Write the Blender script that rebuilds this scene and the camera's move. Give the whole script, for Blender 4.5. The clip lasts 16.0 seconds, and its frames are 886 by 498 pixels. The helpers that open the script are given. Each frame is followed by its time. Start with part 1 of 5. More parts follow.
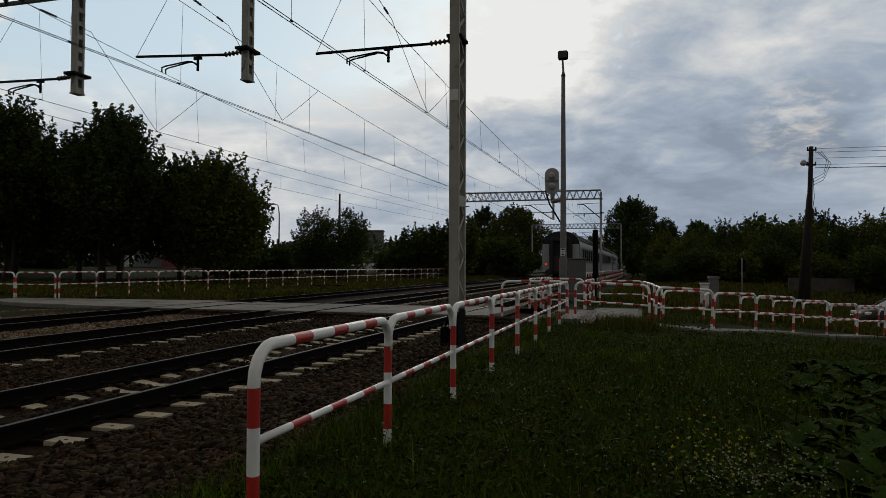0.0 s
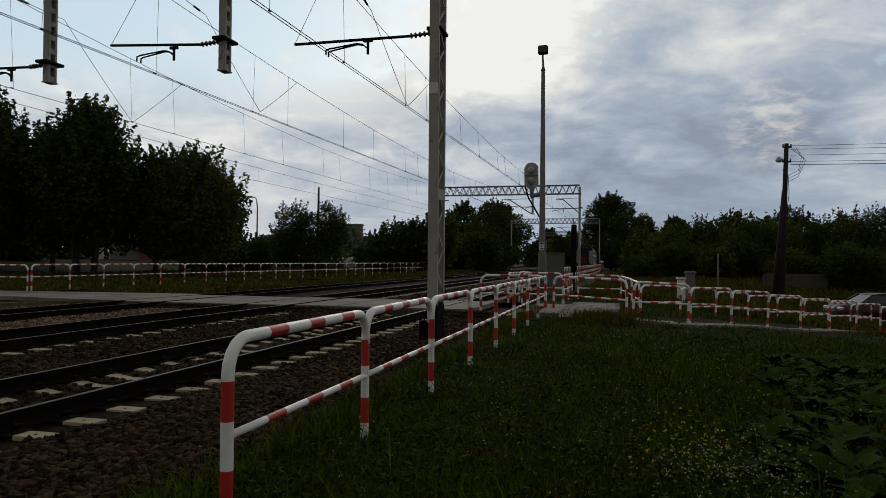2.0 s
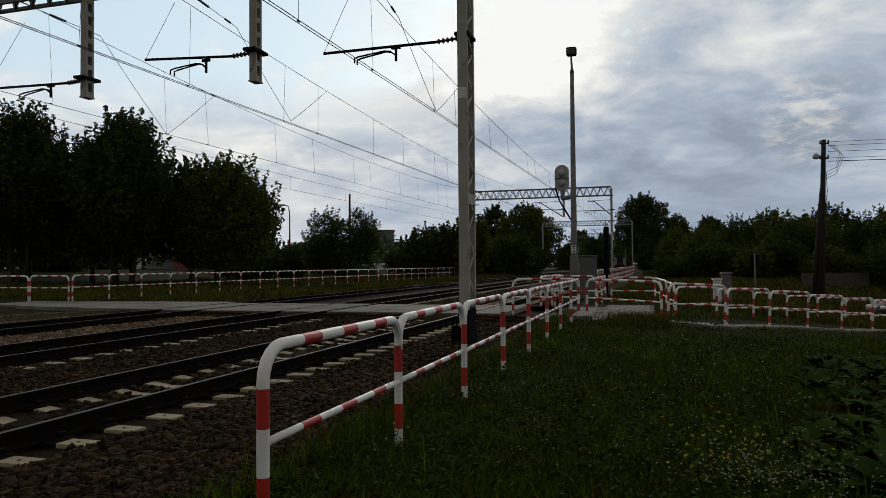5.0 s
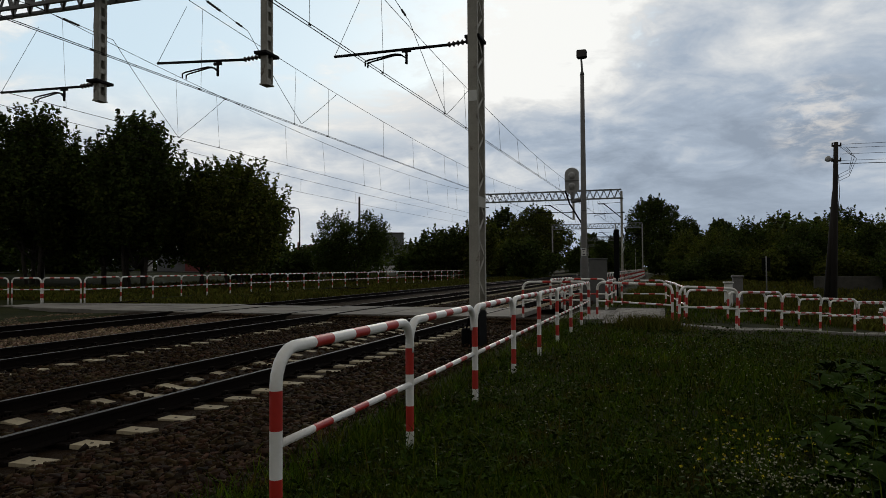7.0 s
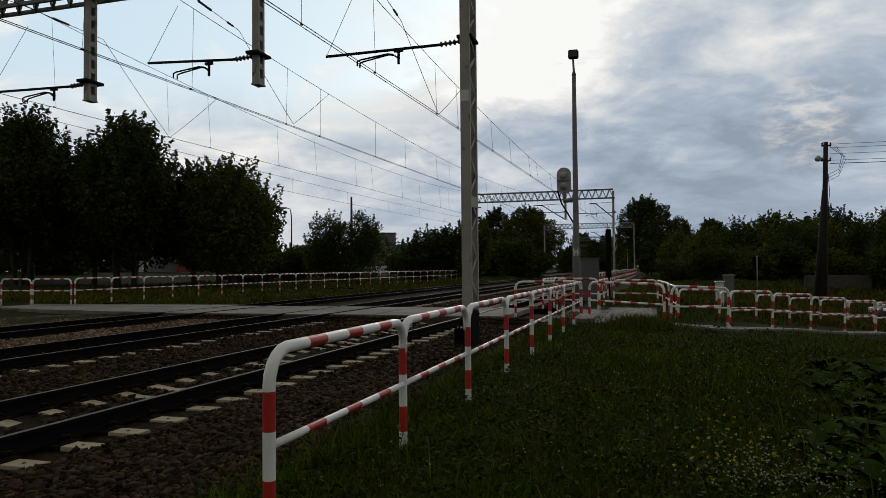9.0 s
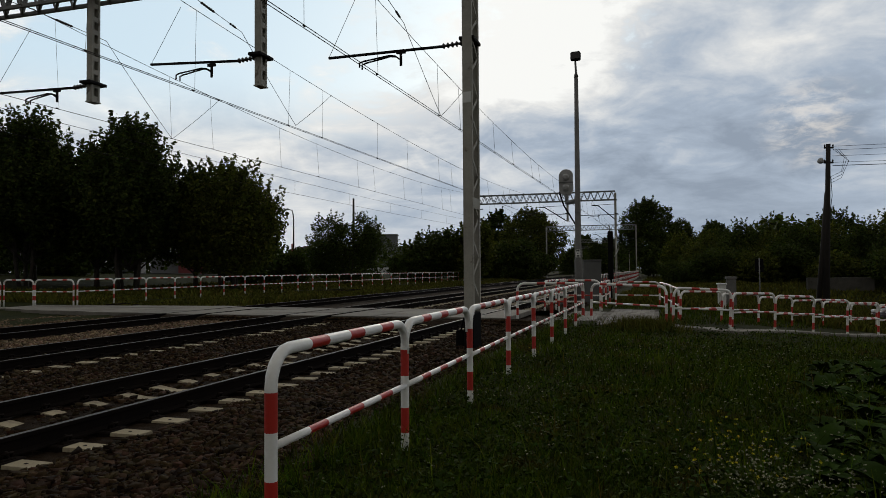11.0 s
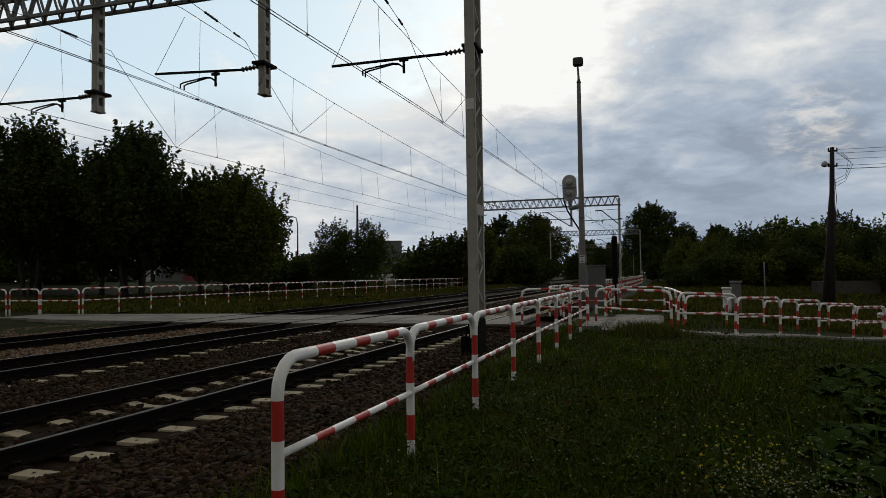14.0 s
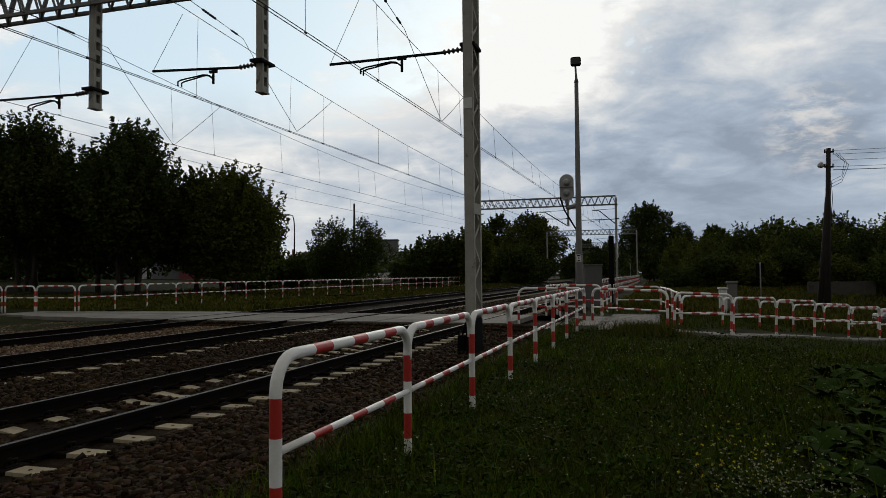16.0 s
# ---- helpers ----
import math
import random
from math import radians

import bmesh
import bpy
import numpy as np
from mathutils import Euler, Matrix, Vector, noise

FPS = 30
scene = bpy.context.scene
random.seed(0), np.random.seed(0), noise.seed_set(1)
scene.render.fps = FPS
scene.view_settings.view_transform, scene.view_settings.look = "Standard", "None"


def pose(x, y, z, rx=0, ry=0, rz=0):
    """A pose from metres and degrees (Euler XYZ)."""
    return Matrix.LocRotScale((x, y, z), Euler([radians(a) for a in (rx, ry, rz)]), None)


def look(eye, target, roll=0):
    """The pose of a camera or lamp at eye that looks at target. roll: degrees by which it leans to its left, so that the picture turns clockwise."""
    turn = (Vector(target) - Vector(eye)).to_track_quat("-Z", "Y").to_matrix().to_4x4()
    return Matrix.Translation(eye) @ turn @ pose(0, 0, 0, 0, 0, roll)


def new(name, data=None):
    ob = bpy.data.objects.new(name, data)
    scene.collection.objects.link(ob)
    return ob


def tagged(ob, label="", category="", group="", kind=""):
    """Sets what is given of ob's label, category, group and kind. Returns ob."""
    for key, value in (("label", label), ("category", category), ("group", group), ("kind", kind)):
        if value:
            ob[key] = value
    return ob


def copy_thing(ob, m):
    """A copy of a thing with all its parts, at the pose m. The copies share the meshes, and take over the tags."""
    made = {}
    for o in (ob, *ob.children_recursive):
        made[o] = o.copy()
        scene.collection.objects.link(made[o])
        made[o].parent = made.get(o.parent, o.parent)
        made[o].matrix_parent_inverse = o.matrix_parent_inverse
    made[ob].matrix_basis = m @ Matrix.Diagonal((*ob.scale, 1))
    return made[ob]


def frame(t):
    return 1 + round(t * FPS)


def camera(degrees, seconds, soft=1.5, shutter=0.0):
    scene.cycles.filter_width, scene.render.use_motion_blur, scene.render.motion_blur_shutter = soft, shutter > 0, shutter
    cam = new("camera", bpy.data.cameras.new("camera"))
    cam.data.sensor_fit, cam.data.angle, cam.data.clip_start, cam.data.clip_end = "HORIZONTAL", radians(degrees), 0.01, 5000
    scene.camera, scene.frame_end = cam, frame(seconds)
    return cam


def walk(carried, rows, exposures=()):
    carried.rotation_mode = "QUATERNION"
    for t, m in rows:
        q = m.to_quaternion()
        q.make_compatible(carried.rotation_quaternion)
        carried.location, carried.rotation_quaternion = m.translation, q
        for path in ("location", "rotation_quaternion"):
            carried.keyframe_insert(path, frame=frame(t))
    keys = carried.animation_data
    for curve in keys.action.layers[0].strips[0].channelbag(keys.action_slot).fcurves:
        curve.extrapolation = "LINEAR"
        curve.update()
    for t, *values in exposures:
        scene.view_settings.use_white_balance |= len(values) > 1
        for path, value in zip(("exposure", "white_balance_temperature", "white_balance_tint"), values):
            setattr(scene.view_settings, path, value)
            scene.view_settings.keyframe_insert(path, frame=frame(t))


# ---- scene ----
cam = camera(63.952, 16.0, soft=0.8)

# seconds, tilt up, lean, turn to the left (degrees), x, y, z
STEPS = [
    (0.0, 1.384, 0.219, 16.044, 0.032, -0.016, 1.518),
    (0.5, 1.473, -0.147, 15.445, 0.021, 0.016, 1.514),
    (1.0, 1.361, -0.188, 14.397, 0.027, 0.028, 1.511),
    (1.5, 1.101, 0.424, 14.179, 0.030, 0.025, 1.510),
    (2.0, 0.927, 0.459, 14.380, 0.030, 0.024, 1.507),
    (2.5, 0.607, -0.161, 14.847, 0.027, 0.039, 1.507),
    (3.0, 0.547, -0.357, 15.339, 0.029, 0.049, 1.505),
    (3.5, 0.639, -0.376, 15.874, 0.031, 0.046, 1.511),
    (4.0, 1.015, -0.497, 16.209, 0.030, 0.041, 1.513),
    (6.5, 1.410, -0.276, 17.645, 0.025, 0.020, 1.511),
    (7.0, 1.519, -0.380, 17.649, 0.014, 0.020, 1.513),
    (7.5, 1.500, -0.401, 17.170, -0.003, 0.037, 1.509),
    (8.0, 1.460, -0.505, 16.962, 0.010, 0.027, 1.513),
    (8.5, 1.485, -0.589, 16.916, 0.007, 0.032, 1.512),
    (9.0, 1.518, -0.517, 17.019, 0.006, 0.022, 1.512),
    (11.5, 1.665, -0.459, 17.211, 0.005, 0.021, 1.510),
    (12.0, 1.616, -0.640, 17.360, 0.010, 0.014, 1.513),
    (12.5, 1.776, -0.648, 17.530, 0.008, 0.002, 1.513),
    (13.0, 1.990, -0.609, 17.678, 0.005, 0.004, 1.514),
    (13.5, 2.140, -0.498, 17.500, 0.003, 0.010, 1.511),
    (14.0, 2.152, -0.828, 17.485, 0.006, 0.003, 1.517),
    (14.5, 2.198, -0.655, 17.307, -0.000, -0.000, 1.514),
    (15.0, 2.185, -0.635, 17.230, 0.003, -0.011, 1.517),
    (15.5, 2.103, -0.668, 17.179, -0.005, 0.003, 1.510),
    (16.0, 2.056, -0.564, 17.222, 0.000, -0.010, 1.517),
]
walk(cam, [(t, pose(x, y, z, 90 + tilt, 0, turn) @ pose(0, 0, 0, 0, 0, lean)) for t, tilt, lean, turn, x, y, z in STEPS],
     exposures=[(0.0, -0.2, 6750, 8), (2.0, -0.12, 6750, 8), (6.5, 0.0, 6750, 8), (16.0, 0.0, 6750, 8)])

# ---- world and sun ----
world = bpy.data.worlds.new("evening_sky")
scene.world = world
world.use_nodes = True


class Nodes:
    """Short forms for building a node tree."""

    def __init__(self, tree):
        self.tree = tree
        tree.nodes.clear()

    def add(self, kind, props=None, **inputs):
        n = self.tree.nodes.new(kind)
        if kind == "ShaderNodeTexSky":
            n.sky_type, n.sun_disc, n.sun_elevation, n.sun_rotation = props
        for k, v in inputs.items():
            self.put(n.inputs[k.replace("_", " ")], v)
        return n

    def put(self, socket, v):
        if isinstance(v, bpy.types.NodeSocket):
            self.tree.links.new(v, socket)
        else:
            socket.default_value = v

    def math(self, op, a, b=0.0, clamp=False):
        n = self.tree.nodes.new("ShaderNodeMath")
        n.operation, n.use_clamp = op, clamp
        self.put(n.inputs[0], a)
        self.put(n.inputs[1], b)
        return n.outputs[0]

    def mix(self, fac, a, b, blend="MIX"):
        n = self.tree.nodes.new("ShaderNodeMix")
        n.data_type, n.blend_type = "RGBA", blend
        self.put(n.inputs[0], fac)
        self.put(n.inputs[6], a if isinstance(a, bpy.types.NodeSocket) else (*a, 1))
        self.put(n.inputs[7], b if isinstance(b, bpy.types.NodeSocket) else (*b, 1))
        return n.outputs[2]

    def span(self, v, lo, hi):
        n = self.tree.nodes.new("ShaderNodeMapRange")
        n.interpolation_type = "SMOOTHSTEP"
        self.put(n.inputs[0], v)
        n.inputs[1].default_value, n.inputs[2].default_value = lo, hi
        return n.outputs[0]

    def dot(self, v, axis):
        n = self.tree.nodes.new("ShaderNodeVectorMath")
        n.operation = "DOT_PRODUCT"
        self.put(n.inputs[0], v)
        n.inputs[1].default_value = axis
        return n.outputs["Value"]

    def noise(self, v, scale, detail=4.0, rough=0.5, distort=0.0):
        n = self.add("ShaderNodeTexNoise", None, Scale=scale, Detail=detail, Roughness=rough, Distortion=distort)
        self.put(n.inputs["Vector"], v)
        return n.outputs[0]


SUN_AZ, SUN_EL = radians(11.5), radians(19)      # to the left of the track's direction, above the horizon


def way(az, el):
    az, el = radians(az), radians(el)
    return Vector((-math.sin(az) * math.cos(el), math.cos(az) * math.cos(el), math.sin(el)))


def build_sky():
    w = Nodes(world.node_tree)
    co = w.add("ShaderNodeTexCoord").outputs["Generated"]
    xyz = w.add("ShaderNodeSeparateXYZ", None, Vector=co).outputs
    up = w.math("MAXIMUM", xyz[2], 0.0)
    # cloud layer seen in perspective
    k = w.math("DIVIDE", 1.0, w.math("ADD", up, 0.24))
    flat = w.add("ShaderNodeCombineXYZ", None, X=w.math("MULTIPLY", xyz[0], k), Y=w.math("MULTIPLY", xyz[1], k), Z=0.0).outputs[0]
    big = w.noise(flat, 1.5, 3.0, 0.5, 0.3)
    mid = w.noise(flat, 3.1, 8.0, 0.57, 0.6)
    fine = w.noise(flat, 10.0, 8.0, 0.62, 0.3)
    sky = w.add("ShaderNodeTexSky", ("NISHITA", False, SUN_EL, -SUN_AZ))
    clear = w.mix(0.85, w.mix(1.0, sky.outputs[0], (0.1, 0.1, 0.1), "MULTIPLY"), (0.64, 0.81, 0.96))

    def near(az, el, wide, core):
        return w.span(w.dot(co, way(az, el)), math.cos(radians(wide)), math.cos(radians(core)))

    sun_glow = near(9.0, 20.5, 11, 2.5)                           # thin bright cloud over the sun
    west = near(33, 17, 38, 4)                                   # light side of the sky
    bank = near(-4, 10, 14, 2)                                   # heavy bank of cloud beside it
    low = w.math("MULTIPLY", w.span(up, 0.27, 0.185), near(9, 7, 30, 11))
    rough = w.math("ADD", w.math("MULTIPLY", w.math("SUBTRACT", mid, 0.5), 1.35), w.math("MULTIPLY", w.math("SUBTRACT", fine, 0.5), w.math("ADD", 0.42, w.math("MULTIPLY", sun_glow, 0.6))))
    rough = w.math("ADD", rough, w.math("MULTIPLY", w.math("SUBTRACT", big, 0.5), 0.5))
    v = w.math("ADD", 0.50, w.math("MULTIPLY", rough, w.math("SUBTRACT", 1.0, w.math("MULTIPLY", w.span(up, 0.17, 0.06), 0.5))))
    v = w.math("ADD", v, w.math("MULTIPLY", sun_glow, 0.50))
    v = w.math("ADD", v, w.math("MULTIPLY", west, 0.27))
    v = w.math("SUBTRACT", v, w.math("MULTIPLY", bank, 0.10))
    v = w.math("ADD", v, w.math("MULTIPLY", near(-9, 22, 13, 3), 0.14))   # thinner cloud above the bank
    v = w.math("SUBTRACT", v, w.math("MULTIPLY", low, 0.22))
    ramp = w.tree.nodes.new("ShaderNodeValToRGB")
    w.put(ramp.inputs[0], v)
    stops = ((0.08, (0.28, 0.34, 0.44)), (0.34, (0.385, 0.46, 0.58)), (0.56, (0.56, 0.61, 0.69)), (0.80, (0.78, 0.795, 0.82)), (1.0, (0.935, 0.95, 0.965)))
    while len(ramp.color_ramp.elements) < len(stops):
        ramp.color_ramp.elements.new(0.5)
    for e, (at, c) in zip(ramp.color_ramp.elements, stops):
        e.position, e.color = at, (*c, 1)
    cloud = ramp.outputs[0]
    # a warm break low beside the wooden pole
    warm = w.math("MULTIPLY", near(-10.5, 10.3, 4, 0.4), w.span(fine, 0.42, 0.68))
    cloud = w.mix(w.math("MULTIPLY", warm, 0.5), cloud, (0.92, 0.85, 0.78))
    # clear sky between the clouds of the light side
    gap = w.math("ADD", near(36, 21, 27, 6), w.math("MULTIPLY", rough, -1.9))
    colour = w.mix(w.math("MULTIPLY", w.span(gap, 0.38, 0.95), w.span(up, 0.15, 0.27)), cloud, clear)
    far = w.span(w.dot(co, (-0.25, 0.92, 0.3)), -0.6, 0.6)        # the east is darker
    colour = w.mix(far, (0.25, 0.25, 0.255), colour)
    colour = w.mix(w.span(up, 0.40, 0.75), colour, (0.34, 0.335, 0.325))   # even grey overhead
    bg = w.add("ShaderNodeBackground", None, Color=colour, Strength=1.0)
    out = w.add("ShaderNodeOutputWorld")
    w.tree.links.new(bg.outputs[0], out.inputs[0])


build_sky()
sun = new("sun", bpy.data.lights.new("sun", "SUN"))
sun.data.energy, sun.data.angle, sun.data.color = 0.4, radians(14), (1.0, 0.93, 0.85)
sun.matrix_world = look(tuple(way(11.5, 19) * 50), (0, 0, 0))

# ---- materials ----


def material(name, base, other=None, rough=0.8, metal=0.0, scale=6.0, grain=60.0, bump=0.25, depth=0.01, stain=None, stain_at=(0.55, 0.75), vary=0.0, island=0.0, spec=0.5, shape=(1, 1, 1), thin=0.0):
    """A surface of two colours mixed at a large and a small scale, with stains, relief and a change from piece to piece."""
    m = bpy.data.materials.new(name)
    m.use_nodes = True
    w = Nodes(m.node_tree)
    co = w.add("ShaderNodeTexCoord").outputs["Object"]
    mp = w.add("ShaderNodeMapping", None, Vector=co)
    mp.inputs["Scale"].default_value = shape
    co = mp.outputs[0]
    if vary:
        rnd = w.add("ShaderNodeObjectInfo").outputs["Random"]
    other = other or tuple(c * 0.7 for c in base)
    a = w.noise(co, scale, 5.0, 0.6)
    b = w.noise(co, grain, 6.0, 0.65)
    fac = w.span(w.math("ADD", w.math("MULTIPLY", a, 0.6), w.math("MULTIPLY", b, 0.4)), 0.36, 0.64)
    colour = w.mix(fac, base, other)
    if stain:
        s = w.noise(co, scale * 0.6 + 1.3, 6.0, 0.68, 0.3)
        colour = w.mix(w.span(s, *stain_at), colour, stain)
    if vary:
        hsv = w.add("ShaderNodeHueSaturation", None, Color=colour, Value=w.math("ADD", 1.0 - vary, w.math("MULTIPLY", rnd, 2 * vary)))
        colour = hsv.outputs[0]
    if island:
        rnd = w.add("ShaderNodeNewGeometry").outputs["Random Per Island"]
        hsv = w.add("ShaderNodeHueSaturation", None, Color=colour, Value=w.math("ADD", 1.0 - island, w.math("MULTIPLY", rnd, 2 * island)),
                    Hue=w.math("ADD", 0.47, w.math("MULTIPLY", w.math("FRACT", w.math("MULTIPLY", rnd, 7.3)), 0.06)))
        colour = hsv.outputs[0]
    p = w.add("ShaderNodeBsdfPrincipled", None, Base_Color=colour, Metallic=metal)
    w.put(p.inputs["Roughness"], w.math("ADD", rough - 0.08, w.math("MULTIPLY", b, 0.16), True))
    p.inputs["Specular IOR Level"].default_value = spec
    if bump:
        bp = w.add("ShaderNodeBump", None, Strength=bump, Distance=depth, Height=w.math("ADD", w.math("MULTIPLY", b, 0.6), a))
        w.tree.links.new(bp.outputs[0], p.inputs["Normal"])
    shader = p.outputs[0]
    if thin:                                                     # leaves let light through
        through_leaf = w.add("ShaderNodeBsdfTranslucent", None, Color=w.mix(1.0, colour, (1.0, 1.15, 0.5), "MULTIPLY"))
        both = w.add("ShaderNodeMixShader", None, Fac=thin)
        w.tree.links.new(shader, both.inputs[1])
        w.tree.links.new(through_leaf.outputs[0], both.inputs[2])
        shader = both.outputs[0]
    out = w.add("ShaderNodeOutputMaterial")
    w.tree.links.new(shader, out.inputs[0])
    return m


M = {
    "earth": material("grassy_earth", (0.024, 0.026, 0.007), (0.012, 0.015, 0.004), 0.95, scale=0.5, grain=14, bump=0.6, depth=0.05, stain=(0.036, 0.029, 0.012), stain_at=(0.55, 0.8), spec=0.03),
    "grass": material("grass_blades", (0.064, 0.100, 0.006), (0.030, 0.046, 0.004), 0.9, scale=0.35, grain=3, bump=0, stain=(0.070, 0.050, 0.012), stain_at=(0.50, 0.66), island=0.65, spec=0.02),
    "dry_grass": material("dry_grass_blades", (0.084, 0.084, 0.015), (0.052, 0.056, 0.009), 0.9, scale=0.3, grain=3, bump=0, stain=(0.10, 0.078, 0.022), stain_at=(0.5, 0.75), island=0.5, spec=0.02),
    "signal_grey": material("signal_housing_grey", (0.36, 0.36, 0.35), (0.29, 0.29, 0.28), 0.6, scale=3, grain=40, bump=0.05, stain=(0.13, 0.125, 0.12), stain_at=(0.55, 0.8)),
    "dock": material("dark_dock_leaves", (0.024, 0.044, 0.007), (0.014, 0.028, 0.005), 0.9, scale=6, grain=40, bump=0.5, depth=0.01, vary=0.3, spec=0.02),
    "weed": material("broad_weed_leaves", (0.027, 0.044, 0.005), (0.018, 0.030, 0.004), 0.85, scale=3, grain=60, bump=0.1, island=0.4, spec=0.04),
    "white_petal": material("white_petals", (0.36, 0.35, 0.24), (0.22, 0.21, 0.14), 0.8, bump=0, island=0.25, spec=0.1),
    "yellow_petal": material("yellow_petals", (0.42, 0.36, 0.02), (0.30, 0.25, 0.015), 0.8, bump=0, island=0.25, spec=0.1),
    "ballast": material("ballast_bed", (0.024, 0.014, 0.007), (0.012, 0.0075, 0.004), 0.95, scale=3, grain=28, bump=1.0, depth=0.05, stain=(0.034, 0.026, 0.020), spec=0.05),
    "stone": material("ballast_stones", (0.038, 0.0225, 0.011), (0.019, 0.012, 0.0065), 0.9, scale=1.1, grain=40, bump=0.4, stain=(0.056, 0.043, 0.028), stain_at=(0.55, 0.75), island=0.75, spec=0.05),
    "pale_stone": material("pale_ballast_stones", (0.17, 0.115, 0.070), (0.095, 0.065, 0.042), 0.9, scale=1.1, grain=40, bump=0.4, stain=(0.24, 0.20, 0.17), island=0.5, spec=0.08),
    "sleeper": material("sleeper_concrete", (0.36, 0.305, 0.20), (0.27, 0.225, 0.145), 0.9, scale=5, grain=70, bump=0.4, depth=0.006, stain=(0.16, 0.12, 0.09), stain_at=(0.52, 0.75), vary=0.12),
    "rail": material("rail_steel", (0.010, 0.007, 0.0055), (0.006, 0.0045, 0.004), 0.9, scale=3, grain=60, bump=0.3, depth=0.003, spec=0.04),
    "railhead": material("worn_rail_head", (0.07, 0.062, 0.052), (0.035, 0.03, 0.026), 0.6, metal=0.3, scale=2, grain=80, bump=0.05, depth=0.001, shape=(8, 0.3, 1)),
    "clip": material("oily_rusty_fastening", (0.010, 0.0065, 0.0045), (0.006, 0.0045, 0.004), 0.9, scale=9, grain=80, spec=0.06),
    "slab": material("crossing_concrete", (0.165, 0.152, 0.128), (0.115, 0.105, 0.088), 0.9, scale=1.2, grain=40, bump=0.35, depth=0.006, stain=(0.11, 0.10, 0.085), stain_at=(0.50, 0.70), vary=0.22),
    "kerb": material("mossy_concrete_slab", (0.085, 0.078, 0.065), (0.05, 0.048, 0.04), 0.95, scale=2.5, grain=40, bump=0.5, depth=0.01, stain=(0.03, 0.032, 0.018), vary=0.2),
    "paver": material("grey_paving_block", (0.20, 0.185, 0.165), (0.15, 0.14, 0.12), 0.9, scale=3, grain=60, bump=0.35, depth=0.004, stain=(0.11, 0.10, 0.085), vary=0.22),
    "white": material("white_gloss_paint", (0.74, 0.73, 0.70), (0.66, 0.65, 0.61), 0.42, scale=4, grain=30, bump=0.06, depth=0.002, stain=(0.40, 0.37, 0.32), stain_at=(0.60, 0.82)),
    "red": material("red_gloss_paint", (0.41, 0.018, 0.009), (0.33, 0.014, 0.007), 0.45, scale=4, grain=30, bump=0.06, depth=0.002, stain=(0.20, 0.022, 0.016), stain_at=(0.60, 0.85)),
    "bollard_grey": material("aged_mast_paint", (0.34, 0.325, 0.28), (0.26, 0.25, 0.215), 0.75, scale=2.2, grain=26, bump=0.25, depth=0.004, stain=(0.10, 0.075, 0.055), stain_at=(0.58, 0.70)),
    "steel": material("galvanised_steel", (0.19, 0.19, 0.185), (0.13, 0.13, 0.126), 0.7, metal=0.2, scale=3, grain=40, bump=0.15, depth=0.003, stain=(0.10, 0.08, 0.065), stain_at=(0.58, 0.78)),
    "black": material("black_bitumen_paint", (0.008, 0.008, 0.008), (0.005, 0.005, 0.005), 0.9, scale=5, grain=40, bump=0.3, spec=0.06),
    "wire": material("dark_copper_wire", (0.014, 0.013, 0.013), (0.009, 0.008, 0.008), 0.8, bump=0, spec=0.1),
    "insulator": material("brown_glazed_insulator", (0.020, 0.012, 0.010), (0.012, 0.009, 0.008), 0.35, bump=0),
    "pole": material("spun_concrete_pole", (0.15, 0.145, 0.138), (0.10, 0.097, 0.092), 0.9, scale=2, grain=40, bump=0.3, depth=0.005, stain=(0.08, 0.075, 0.07)),
    "wood": material("tarred_wooden_pole", (0.018, 0.013, 0.010), (0.010, 0.008, 0.006), 0.95, scale=3, grain=30, bump=0.6, depth=0.01, shape=(6, 6, 0.5)),
    "cabinet": material("grey_cabinet_paint", (0.10, 0.10, 0.097), (0.08, 0.08, 0.078), 0.7, scale=3, grain=40, bump=0.1, stain=(0.10, 0.09, 0.08), stain_at=(0.6, 0.8)),
    "plastic": material("pale_plastic_housing", (0.62, 0.62, 0.59), (0.53, 0.53, 0.50), 0.5, scale=3, grain=40, bump=0.05, stain=(0.3, 0.29, 0.27), stain_at=(0.6, 0.8)),
    "bark": material("dark_bark", (0.045, 0.036, 0.028), (0.022, 0.018, 0.014), 0.95, scale=4, grain=30, bump=0.9, depth=0.03, shape=(3, 3, 0.6)),
    "leaf": material("dark_leaves", (0.050, 0.064, 0.013), (0.026, 0.038, 0.008), 0.75, scale=0.3, grain=2, bump=0, island=0.65, spec=0.1, thin=0.3),
    "leaf_warm": material("yellowing_leaves", (0.078, 0.084, 0.015), (0.046, 0.055, 0.010), 0.75, scale=0.3, grain=2, bump=0, island=0.65, spec=0.1, thin=0.35),
}

# ---- mesh helpers ----


def mesh_object(name, bm, mats, smooth=False):
    data = bpy.data.meshes.new(name)
    bm.to_mesh(data)
    bm.free()
    for m in mats if isinstance(mats, (list, tuple)) else [mats]:
        data.materials.append(m)
    if smooth:
        data.polygons.foreach_set("use_smooth", [True] * len(data.polygons))
    return new(name, data)


def part(name, bm, mats, parent, label="", m=None, smooth=False):
    ob = mesh_object(name, bm, mats, smooth)
    ob.parent = parent
    if m is not None:
        ob.matrix_basis = m
    return tagged(ob, label)


def share(name, data, parent, m, label=""):
    ob = new(name, data)
    ob.parent = parent
    ob.matrix_basis = m
    return tagged(ob, label)


def thing(name, label, category, m=None, group="", kind=""):
    ob = new(name)
    ob.empty_display_size = 0.2
    if m is not None:
        ob.matrix_basis = m
    return tagged(ob, label, category, group, kind)


